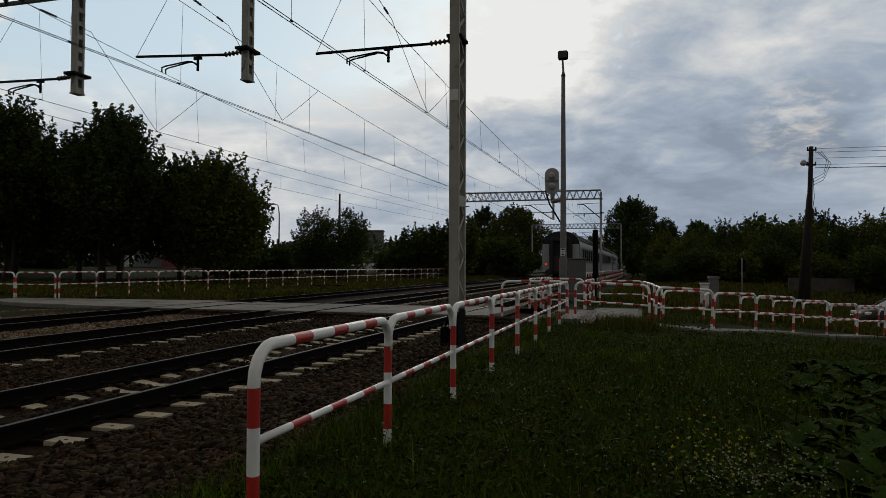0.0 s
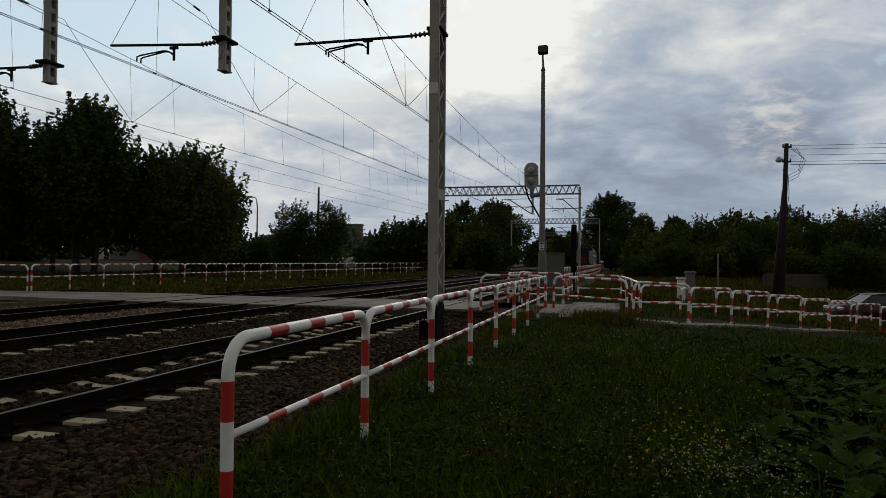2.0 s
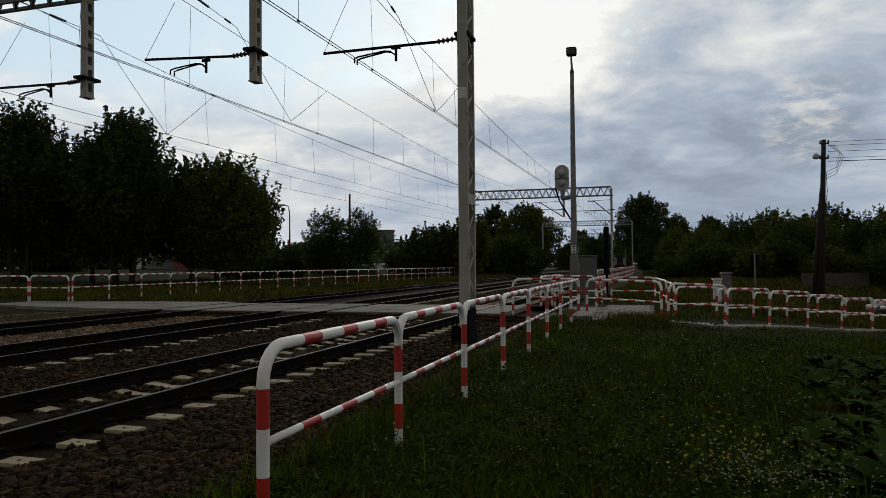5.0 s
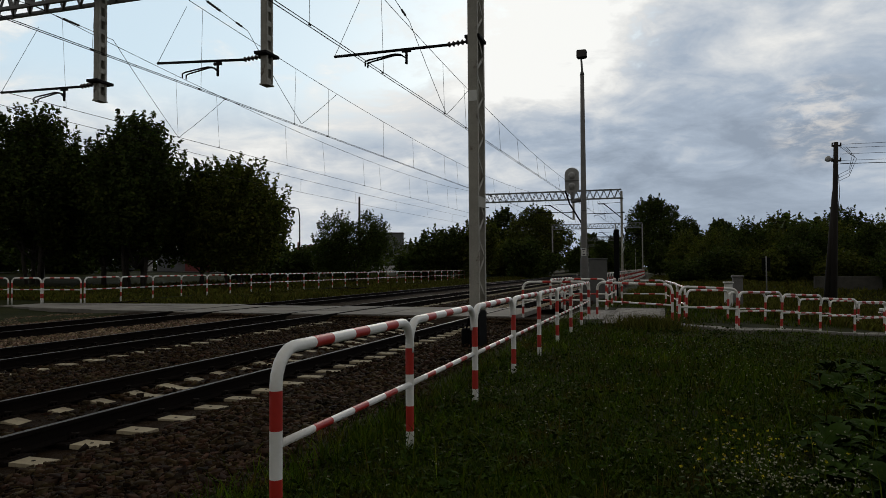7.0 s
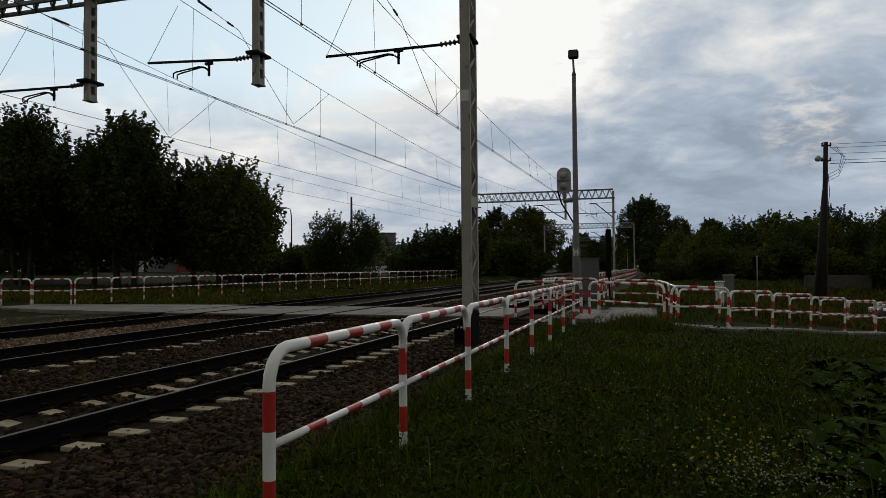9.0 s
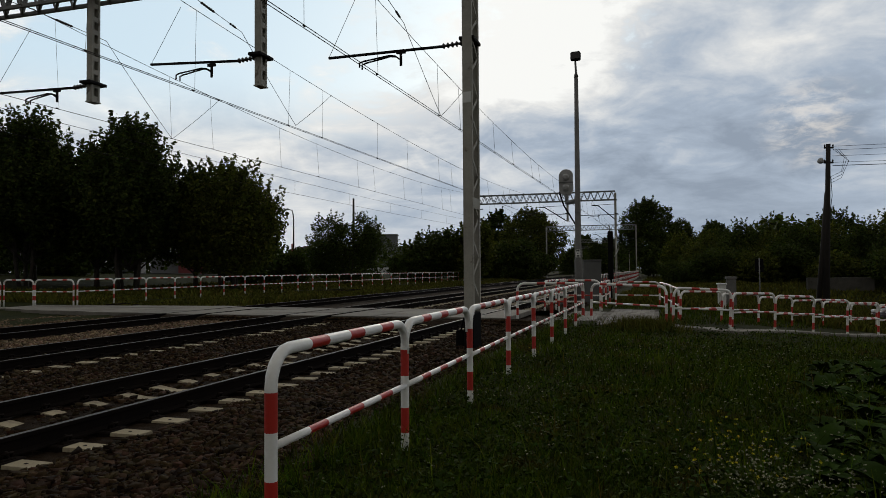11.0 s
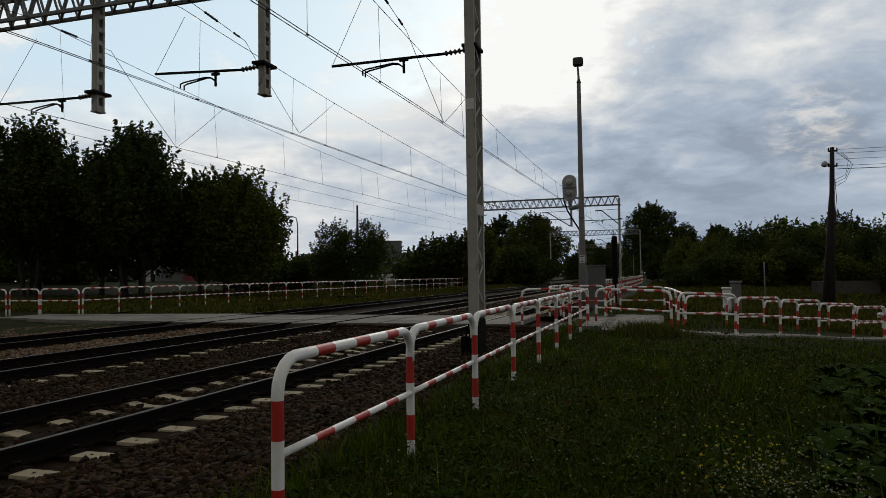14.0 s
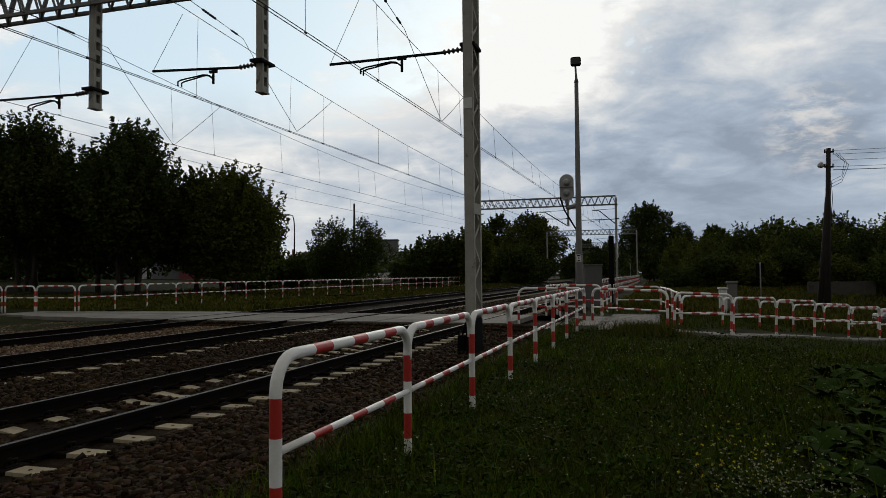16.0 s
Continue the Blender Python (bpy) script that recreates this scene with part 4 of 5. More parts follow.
def pole_wires():
    t = thing("power_cable", "slack power cables running off from the wooden pole", "cable")
    for k, (z, r) in enumerate(((8.95, 0.012), (8.72, 0.012), (8.35, 0.012), (7.95, 0.012), (7.75, 0.022))):
        bm = bmesh.new()
        tube(bm, [(10.15 + 4 * u, 48.9 - 1.0 * u, z - 0.15 * u + 0.0035 * u * (u - 12)) for u in range(0, 13, 2)], r, 5)
        part("wire", bm, M["wire"], t)


pole_wires()


def board_sign():
    x, y = 5.4, 45.0
    z = floor_at(x, y)
    t = thing("notice_board", "dark square sign board on a thin pale post", "sign", pose(x, y, z, 0, 0, -8))
    bm = bmesh.new()
    tube(bm, [(0, 0, -0.2), (0, 0, 2.05 - z)], 0.035, 8)
    part("post", bm, M["steel"], t)
    bm = bmesh.new()
    box(bm, -0.25, 0.22, 0.04, 0.07, 1.22 - z, 1.98 - z, 0.01)
    part("board", bm, M["black"], t)


board_sign()

# ---- trees and bushes ----


def leaf_cloud(lumps, count, size, rng, shoots=40, shoot_len=0.9, slim=0.55):
    """Leaves on and inside a set of rounded masses (x, y, z, rx, ry, rz), with shoots that stick out on top."""
    lumps = np.array(lumps, dtype=float)
    area = lumps[:, 3] * lumps[:, 5] + lumps[:, 4] * lumps[:, 5] + lumps[:, 3] * lumps[:, 4]
    which = rng.choice(len(lumps), count, p=area / area.sum())
    d = rng.normal(size=(count, 3))
    d /= np.linalg.norm(d, axis=1)[:, None]
    wob = 1 + 0.16 * np.sin(d[:, 0] * 5 + which) * np.sin(d[:, 1] * 6 + 2 * which) + 0.12 * np.sin(d[:, 2] * 9 + which * 1.7)
    r = (1 - np.abs(rng.normal(0, 0.22, count))).clip(0.15, 1.0) * wob * rng.uniform(0.93, 1.07, count)
    p = lumps[which, :3] + d * r[:, None] * lumps[which, 3:]
    pts = [p]
    for _ in range(shoots):
        k = rng.integers(len(lumps))
        e = rng.normal(size=3)
        e[2] = abs(e[2]) + 0.35
        e /= np.linalg.norm(e)
        a = lumps[k, :3] + e * lumps[k, 3:] * 0.93
        way_up = np.array([e[0] * 0.5, e[1] * 0.5, 1.0]) * shoot_len * rng.uniform(0.4, 1.15)
        n = int(26 * np.linalg.norm(way_up) / 0.9)
        u = rng.random(n) ** 1.3
        pts.append(a + way_up * u[:, None] + rng.normal(0, 0.13, (n, 3)) * (1.15 - u)[:, None] * shoot_len)
    p = np.concatenate(pts)
    n = len(p)
    a = rng.normal(size=(n, 3))
    a[:, 2] *= 0.7
    a /= np.linalg.norm(a, axis=1)[:, None]
    b = np.cross(a, rng.normal(size=(n, 3)))
    b /= np.linalg.norm(b, axis=1)[:, None]
    s = size * rng.uniform(0.6, 1.35, n)[:, None]
    v = np.stack([p - a * s, p + b * s * slim, p + a * s, p - b * s * slim], 1).reshape(-1, 3)
    return v, np.arange(4 * n).reshape(-1, 4)


def tree(x, y, h, spread, seed, label, trunk=0.22, base=0.22, leaf="leaf", count=16000, size=0.17, forks=1, shoots=60, squat=1.0, shoot_len=1.0, z=None, lumps_n=11):
    rng = np.random.default_rng(seed)
    z = floor_at(x, y) if z is None else z
    t = thing("tree", label, "tree", pose(x, y, z, 0, 0, float(rng.uniform(0, 360))))
    bm = bmesh.new()
    low = h * base
    for f in range(forks):
        a = 6.28 * f / forks + rng.uniform(0, 1)
        o = 0.0 if forks == 1 else 0.35 + 0.3 * rng.random()
        ex, ey = math.cos(a) * spread * 0.12 * (forks > 1), math.sin(a) * spread * 0.12 * (forks > 1)
        tube(bm, [(math.cos(a) * o, math.sin(a) * o, -0.3), (math.cos(a) * o + ex * 0.4, math.sin(a) * o + ey * 0.4, low), (ex * 1.4, ey * 1.4, h * 0.55), (ex * 1.6, ey * 1.6, h * 0.86)],
             [trunk * (1 if forks == 1 else 0.7), trunk * 0.75 * (1 if forks == 1 else 0.8), trunk * 0.45, trunk * 0.12], 9)
    lumps = []
    for k in range(lumps_n):
        u = k / (lumps_n - 1)
        a = 2.4 * k + rng.uniform(-0.5, 0.5)
        zc = low + (h - low) * (0.16 + 0.70 * u)
        wid = spread * (1.0 - 0.62 * abs(2 * u - 0.75) ** 1.6) * 0.55
        rr = spread * rng.uniform(0.30, 0.46) * (1.0 - 0.3 * u) * min(1.0, (14.0 / lumps_n) ** 0.5)
        lumps.append((math.cos(a) * wid, math.sin(a) * wid, zc, rr, rr, rr * rng.uniform(0.75, 1.1) * squat))
    lumps.append((0, 0, low + (h - low) * 0.5, spread * 0.55, spread * 0.55, (h - low) * 0.40))
    for k in range(0, len(lumps) - 1):
        l = lumps[k]
        s = Vector((0, 0, max(low * 0.9, l[2] - spread * 0.5)))
        e = Vector(l[:3])
        tube(bm, [s, s.lerp(e, 0.5) + Vector((0, 0, -0.15)), e], [trunk * 0.36, trunk * 0.2, 0.02], 6)
    part("trunk", bm, M["bark"], t)
    v, f = leaf_cloud(lumps, count, size, rng, shoots, shoot_len)
    data = cloud_mesh("crown", v, f, M[leaf])
    ob = new("crown", data)
    ob.parent = t
    return t


def shrub(x, y, h, spread, seed, label, leaf="leaf", count=7000, size=0.14, shoots=40, shoot_len=0.8, z=None):
    rng = np.random.default_rng(seed)
    z = floor_at(x, y) if z is None else z
    t = thing("bush", label, "bush", pose(x, y, z, 0, 0, float(rng.uniform(0, 360))))
    lumps = [(0, 0, h * 0.42, spread * 0.7, spread * 0.7, h * 0.44)]
    for k in range(8):
        a = 2.4 * k
        rr = rng.uniform(0.28, 0.42)
        lumps.append((math.cos(a) * spread * 0.6, math.sin(a) * spread * 0.6, h * rng.uniform(0.22, 0.72), spread * rr, spread * rr, h * 0.26))
    bm = bmesh.new()
    for k in range(6):
        a = k * 1.05
        tube(bm, [(0.1 * math.cos(a), 0.1 * math.sin(a), -0.2), (spread * 0.3 * math.cos(a), spread * 0.3 * math.sin(a), h * 0.7)], [0.06, 0.015], 6)
    part("stem", bm, M["bark"], t)
    v, f = leaf_cloud(lumps, count, size, rng, shoots, shoot_len)
    v[:, 2] = np.maximum(v[:, 2], -0.05)
    ob = new("foliage", cloud_mesh("foliage", v, f, M[leaf]))
    ob.parent = t
    return t


DARK = "dense dark green broadleaf tree beyond the sidings"
tree(-52.0, 36.5, 11.6, 6.0, 11, DARK, base=0.15, count=16000, size=0.14, forks=3, shoots=480, shoot_len=2.2, lumps_n=40)
tree(-44.4, 40.6, 11.7, 5.6, 12, DARK, base=0.15, count=18000, size=0.14, forks=3, shoots=520, shoot_len=2.3, lumps_n=40)
tree(-37.2, 42.8, 11.7, 5.4, 13, DARK, base=0.14, count=18000, size=0.14, forks=4, shoots=520, shoot_len=2.2, lumps_n=40)
tree(-31.2, 46.6, 8.3, 5.0, 14, "dense green tree with upright shoots beyond the fence", base=0.11, leaf="leaf_warm", count=17000, size=0.135, forks=3, shoots=480, shoot_len=2.3, lumps_n=36)
tree(-41.5, 48.5, 10.5, 6.0, 15, DARK, base=0.12, count=9000, size=0.2)
tree(-49.5, 46.0, 11.0, 6.0, 16, DARK, base=0.12, count=9000, size=0.2)
tree(-34.0, 51.5, 9.5, 5.2, 17, DARK, base=0.10, count=9000, size=0.2)
tree(-40.9, 43.6, 10.4, 4.2, 18, DARK, base=0.15, count=16000, size=0.13, shoots=240, shoot_len=1.8, lumps_n=28)
tree(-34.2, 46.4, 8.8, 4.0, 19, DARK, base=0.15, count=15000, size=0.13, shoots=240, shoot_len=1.8, lumps_n=28)
for k, (x, y) in enumerate([(-92, 62), (-85, 55), (-80, 63), (-74, 68), (-68, 66), (-72, 47), (-64, 53), (-58, 57), (-40, 63.5)]):
    shrub(x, y, 4.2, 3.6, 170 + k, "dark undergrowth behind the tall trees", count=3500, size=0.26, shoots=10)
for k, (x, y) in enumerate([(-82, 50), (-76, 54), (-70, 58), (-63, 61)]):
    shrub(x, y, 2.5, 4.2, 190 + k, "low dark hedge behind the tall trees", count=6000, size=0.24, shoots=20)
shrub(-39.4, 69.8, 3.6, 2.6, 197, "dark bush beside the street lamp", count=7000, size=0.14)
shrub(-31.9, 69.0, 7.0, 4.4, 21, "round dark bush tree with upright twigs beyond the fence", count=24000, size=0.11, shoots=190, shoot_len=1.1)
shrub(-27.6, 84.0, 7.0, 4.2, 22, "wide dark bush behind the far fence", count=12000, size=0.19, shoots=70, shoot_len=1.4)
shrub(-23.0, 85.5, 7.6, 3.2, 23, "tall loose bush with thin upright twigs", leaf="leaf_warm", count=8000, size=0.17, shoots=120, shoot_len=1.9)
shrub(-19.4, 97.0, 6.0, 3.2, 24, "dark low bush beside the sidings", count=8000, size=0.2)
tree(-22.0, 124.0, 12.4, 8.4, 25, "large dense round tree beside the railway", base=0.05, count=30000, size=0.19, shoots=90, lumps_n=20, leaf="leaf_warm")
tree(-28.8, 128.0, 12.0, 4.4, 26, "loose crowned tree with separate leafy boughs", base=0.45, count=4200, size=0.24, shoots=30, lumps_n=8)
shrub(-25.5, 112.0, 6.5, 5.0, 271, "dense green bushes below the large tree", leaf="leaf_warm", count=14000, size=0.18, shoots=90, shoot_len=1.2)
shrub(-19.5, 110.0, 4.6, 4.2, 272, "dense green bushes below the large tree", count=10000, size=0.18, shoots=60)
shrub(-30.5, 118.0, 5.5, 5.0, 27, "dark hedge of bushes behind the sidings", count=12000, size=0.22)
shrub(-38.0, 108.0, 4.0, 5.0, 28, "dark hedge of bushes behind the sidings", count=9000, size=0.22)
tree(-2.4, 146.0, 15.4, 8.8, 31, "tall dark chestnut tree with a rounded crown", base=0.05, count=30000, size=0.2, shoots=60)
tree(3.4, 150.0, 11.0, 5.6, 32, "dark rounded tree beside the tall chestnut", base=0.05, count=14000, size=0.2, shoots=30)
tree(-1.5, 128.0, 5.0, 3.0, 33, "low dark tree beside the tracks", base=0.08, count=7000, size=0.2)
tree(9.5, 146.0, 10.5, 5.0, 34, "dark tree in the wood's edge", base=0.05, count=12000, size=0.2)
tree(-24.5, 240.0, 13.0, 6.5, 35, "far rounded tree behind the gantries", base=0.08, count=9000, size=0.42)
tree(-16.0, 232.0, 12.0, 5.5, 36, "far rounded tree behind the gantries", base=0.08, count=8000, size=0.42)
tree(-11.5, 330.0, 13.0, 8.0, 39, "far dark tree closing the view along the tracks", base=0.04, count=7000, size=0.5)
tree(-23.0, 430.0, 14.0, 12.0, 391, "far dark tree closing the view along the tracks", base=0.04, count=7000, size=0.7)
tree(-15.5, 186.0, 8.5, 5.0, 37, "far dark tree beside the curving tracks", base=0.06, count=6000, size=0.28)
tree(-23.5, 192.0, 6.5, 4.5, 38, "far dark tree beside the curving tracks", base=0.06, count=5000, size=0.28)
EDGE = [(4.6, 78, 6.6, 3.8), (7.4, 74, 7.2, 3.4), (9.3, 72, 5.9, 3.0), (11.6, 69, 6.9, 3.4), (14.2, 72, 7.0, 3.6), (16.4, 68, 6.6, 3.2), (19.0, 70, 7.8, 3.6), (22.2, 69, 8.2, 4.0), (26.0, 71, 7.6, 4.2), (30.5, 74, 8.6, 4.5), (2.5, 96, 6.4, 4.2), (7.0, 100, 7.4, 4.6), (13.0, 95, 8.0, 4.6), (20.0, 96, 8.6, 5.0)]
for k, (x, y, h, s) in enumerate(EDGE):
    tree(x, y, h - 2.2 if k < 10 else h - 1.0, s, 40 + k, "dark leafy tree in the meadow's edge" if k % 3 else "loose leafy tree with thin twigs in the meadow's edge", base=0.06, trunk=0.14, leaf="leaf" if k % 2 else "leaf_warm", count=15000 if k < 10 else 9000, size=0.10 if k < 10 else 0.15, shoots=110, shoot_len=1.1, lumps_n=16)
for k, (x, y, h, s) in enumerate([(4.2, 62, 2.9, 2.4), (6.9, 60.5, 2.6, 2.0), (9.6, 63, 3.2, 2.2), (12.6, 61, 2.8, 2.2), (16.0, 58, 3.4, 2.5), (19.6, 60, 3.0, 2.4), (1.8, 72, 2.4, 2.4), (23.4, 60, 3.4, 2.6)]):
    shrub(x, y, h, s, 60 + k, "green shrub at the edge of the meadow", leaf="leaf_warm" if k % 2 else "leaf", count=8000, size=0.11, shoots=60, shoot_len=0.6)


def far_woods():
    rng = np.random.default_rng(5)
    lumps = []
    for x in np.arange(-330, 140, 6.0):
        if -62 < x < -26:
            continue
        y = 235 + 30 * math.sin(x * 0.03) - 0.22 * abs(x)
        lumps.append((x, y + rng.uniform(-8, 8), 3.0, 6.5, 5, rng.uniform(4.5, 8.0) + (3 if x > 5 else 0)))
    for x in np.arange(-130, -52, 5.0):
        lumps.append((x, 92 + 0.5 * (x + 130) * 0.9, 2.4, 4.2, 3, rng.uniform(2.6, 4.6)))
    for y in np.arange(90, 215, 6.0):
        lumps.append((14 + 0.10 * (y - 90) + float(bend(y)), y, 2.4, 5, 5, rng.uniform(4, 6.0)))
    v, f = leaf_cloud(lumps, 75000, 0.38, rng, 120, 2.0)
    ob = new("far_woods", cloud_mesh("far_woods", v, f, M["leaf"]))
    tagged(ob, "dark belt of woods along the horizon", "woods", kind="stuff")


far_woods()


def far_hedge():
    rng = np.random.default_rng(6)
    lumps = []
    for x in np.arange(-150, -38, 2.6):
        y = 89.75 + 0.25 * x + 7 + rng.uniform(-1, 1)
        lumps.append((x, y, floor_at(x, y) + 0.9, 2.4, 1.6, rng.uniform(1.6, 2.8)))
    v, f = leaf_cloud(lumps, 26000, 0.28, rng, 60, 1.0)
    tagged(new("far_hedge", cloud_mesh("far_hedge", v, f, M["leaf"])), "dark hedge behind the road beyond the trees", "hedge", kind="stuff")


far_hedge()

# ---- grass, weeds and flowers ----


def blades(name, x, y, h, w, mat, label, rng, lean=0.5, z=None):
    n = len(x)
    z = height(x, y) - 0.01 if z is None else z
    a = rng.uniform(0, 6.28, n)
    dx, dy = np.cos(a), np.sin(a)
    b = rng.uniform(0, 6.28, n)
    l = h * rng.uniform(0.1, lean, n)
    ox, oy = np.cos(b) * l, np.sin(b) * l
    w = w / 2
    v = np.stack([np.stack([x - dx * w, y - dy * w, z], 1), np.stack([x + dx * w, y + dy * w, z], 1),
                  np.stack([x + dx * w * 0.8 + ox * 0.35, y + dy * w * 0.8 + oy * 0.35, z + h * 0.55], 1),
                  np.stack([x - dx * w * 0.8 + ox * 0.35, y - dy * w * 0.8 + oy * 0.35, z + h * 0.55], 1),
                  np.stack([x + ox, y + oy, z + h], 1)], 1).reshape(-1, 3)
    k = np.arange(n)[:, None] * 5
    f = np.concatenate([k + [[0, 1, 2]], k + [[0, 2, 3]], k + [[3, 2, 4]]], 1).reshape(-1, 3)
    ob = new(name, cloud_mesh(name, v, f, M[mat]))
    return tagged(ob, label, "grass", kind="stuff")


def patch(x, y, s, seed):
    """Uneven growth: a smooth field between 0 and 1."""
    return 0.5 + 0.25 * (np.sin(x * s + seed) * np.cos(y * s * 0.8 - seed) + np.sin((x + y) * s * 0.53 + 2 * seed) + 0.6 * np.sin(x * s * 2.7 - y * s * 2.1))


def polar(n, r0, r1, a0, a1, rng):
    r = r0 * (r1 / r0) ** rng.random(n)
    a = np.radians(rng.uniform(a0, a1, n))
    return -r * np.sin(a), r * np.cos(a), r


def build_grass():
    rng = np.random.default_rng(9)
    x, y, r = polar(235000, 1.6, 34, -24, 44, rng)
    paved = (y > 19.3) & (y < 27) & (x > -4.4) & (x < -0.1)
    s = (x - 2.0) * 0.78 - (y - 21.35) * 0.62                    # distance across the footpath
    paved |= (np.abs(s + 0.65) < 0.85) & (x > 0.2) & (y > 19.3)
    edge = -2.62 + 0.16 * np.sin(y * 1.7) + 0.12 * np.sin(y * 4.1) + rng.normal(0, 0.13, len(x))
    keep = (x > edge) & ~paved
    x, y, r = x[keep], y[keep], r[keep]
    p = patch(x, y, 0.9, 1.0)
    h = (0.025 + 0.10 * p * rng.random(len(x)) + 0.05 * rng.random(len(x))) * np.where(x < -1.2, 0.75, 1.0) * (1 + r / 40)
    front = (s[keep] > -0.3) & (s[keep] < 2.2) & (y > 15.5) & (x > -0.5)
    h = np.where(front, h * 0.4, h)
    tall = rng.random(len(x)) < 0.012
    h = np.where(tall, h + 0.22, h)
    blades("meadow_grass", x, y, h, (0.006 + 0.006 * rng.random(len(x))) * (0.5 + r / 12), "grass", "unmown dark green meadow grass beside the fence", rng, 0.9)
    x, y, r = polar(55000, 30, 110, -24, 8, rng)
    keep = x > -2.0
    x, y, r = x[keep], y[keep], r[keep]
    blades("rough_grass", x, y, 0.15 + 0.35 * patch(x, y, 0.5, 3) * rng.random(len(x)), 0.04 + 0.001 * r, "dry_grass", "tall rough grass on the falling meadow", rng, 0.9)
    y = 20 + 100 * rng.random(34000) ** 1.6
    x = -24.5 + 6.2 * rng.random(len(y))
    x2 = -27.0 - 14 * rng.random(16000)
    y2 = 28 + 70 * rng.random(16000) ** 1.4
    x, y = np.concatenate([x, x2]), np.concatenate([y, y2])
    off = (y > 19.8) & (y < 25.6) & (x > -28)
    x, y = x[~off], y[~off]
    blades("verge_grass", x, y, 0.10 + 0.30 * patch(x, y, 0.6, 5) * rng.random(len(x)), 0.06 + 0.0015 * y, "dry_grass", "rough green grass strip between the sidings", rng, 0.9)
    x, y = rng.normal(-0.45, 0.4, 2600), rng.normal(18.3, 0.45, 2600)
    blades("weed_clump", x, y, 0.12 + 0.3 * rng.random(2600), 0.014 + 0 * x, "dry_grass", "yellowish tall weeds at the paving's edge", rng, 0.7)
    y = 3 + 20 * rng.random(5200) ** 1.5                          # tufts at the ballast's edge
    x = -2.42 - np.abs(rng.normal(0, 0.30, len(y)))
    blades("ballast_weeds", x, y, 0.06 + 0.14 * rng.random(len(x)), 0.012 + 0 * x, "grass", "thin weeds growing at the ballast's edge", rng, 0.9, z=np.where(x > -2.95, -0.03, -0.12))


build_grass()


def herbs():
    """Low leafy herbs between the grass, in clumps."""
    rng = np.random.default_rng(19)
    x, y, r = polar(4200, 1.8, 22, -24, 40, rng)
    keep = (x > -2.5) & ~((y > 19) & (x < 0.3))
    x, y, r = x[keep], y[keep], r[keep]
    n, m = len(x), 26
    s = rng.uniform(0.05, 0.16, n) * (1 + r / 25)
    d = rng.normal(size=(n, m, 3)) * [1, 1, 0.5]
    d[..., 2] = np.abs(d[..., 2])
    p = np.stack([x, y, height(x, y)], 1)[:, None, :] + d * s[:, None, None] * 0.7
    p = p.reshape(-1, 3)
    k = len(p)
    a = rng.normal(size=(k, 3)) * [1, 1, 0.45]
    a /= np.linalg.norm(a, axis=1)[:, None]
    b = np.cross(a, rng.normal(size=(k, 3)) * [0.5, 0.5, 1])
    b /= np.linalg.norm(b, axis=1)[:, None]
    z = (np.repeat(s, m) * 0.14 * rng.uniform(0.6, 1.4, k))[:, None]
    v = np.stack([p - a * z, p + b * z * 0.55, p + a * z, p - b * z * 0.55], 1).reshape(-1, 3)
    tagged(new("meadow_herbs", cloud_mesh("meadow_herbs", v, np.arange(4 * k).reshape(-1, 4), M["weed"])), "low leafy herbs growing among the meadow grass", "herbs", kind="stuff")


herbs()


def flowers(name, n, mat, label, spots, size, seed, h=(0.10, 0.26)):
    """Small flower heads on thin stems, in patches (x, y, spread, share)."""
    rng = np.random.default_rng(seed)
    share_of = np.array([s[3] for s in spots], dtype=float)
    k = rng.choice(len(spots), n, p=share_of / share_of.sum())
    s = np.array(spots)[k]
    x, y = s[:, 0] + rng.normal(0, 1, n) * s[:, 2], s[:, 1] + rng.normal(0, 1, n) * s[:, 2] * 1.3
    keep = x > -2.4
    x, y = x[keep], y[keep]
    n = len(x)
    z = height(x, y) + rng.uniform(h[0], h[1], n)
    m = 5
    q = rng.normal(0, 1, (n, m, 3)) * size * 0.8
    c = np.stack([x, y, z], 1)[:, None, :] + q * [1, 1, 0.5]
    a = rng.normal(size=(n, m, 3))
    a /= np.linalg.norm(a, axis=2)[..., None]
    b = np.cross(a, rng.normal(size=(n, m, 3)))
    b /= np.linalg.norm(b, axis=2)[..., None]
    r = size * rng.uniform(0.5, 1.1, (n, m, 1))
    v = np.stack([c - a * r, c + b * r, c + a * r, c - b * r], 2).reshape(-1, 3)
    ob = new(name, cloud_mesh(name, v, np.arange(len(v)).reshape(-1, 4), M[mat]))
    tagged(ob, label, "flowers", kind="stuff")
    return x, y, z


SPOTS = [(0.72, 5.2, 0.24, 3), (0.55, 4.9, 0.2, 2.5), (0.95, 5.1, 0.2, 2), (0.45, 6.4, 0.5, 1.5), (-1.07, 6.2, 0.12, 0.5), (0.5, 9.0, 1.6, 4), (0.2, 13.0, 1.6, 4), (3.0, 12.0, 1.6, 3), (1.5, 8, 1.2, 3), (0.2, 10.5, 1.3, 3), (2.2, 12, 1.6, 3), (-0.6, 12.5, 1.0, 2), (-0.2, 5.2, 0.5, 1), (-1.4, 7.5, 0.4, 1), (3.5, 15, 2.0, 2), (-1.7, 5.0, 0.3, 0.5)]
flowers("white_flowers", 1500, "white_petal", "small white meadow flowers in loose patches", SPOTS, 0.0060, 21)
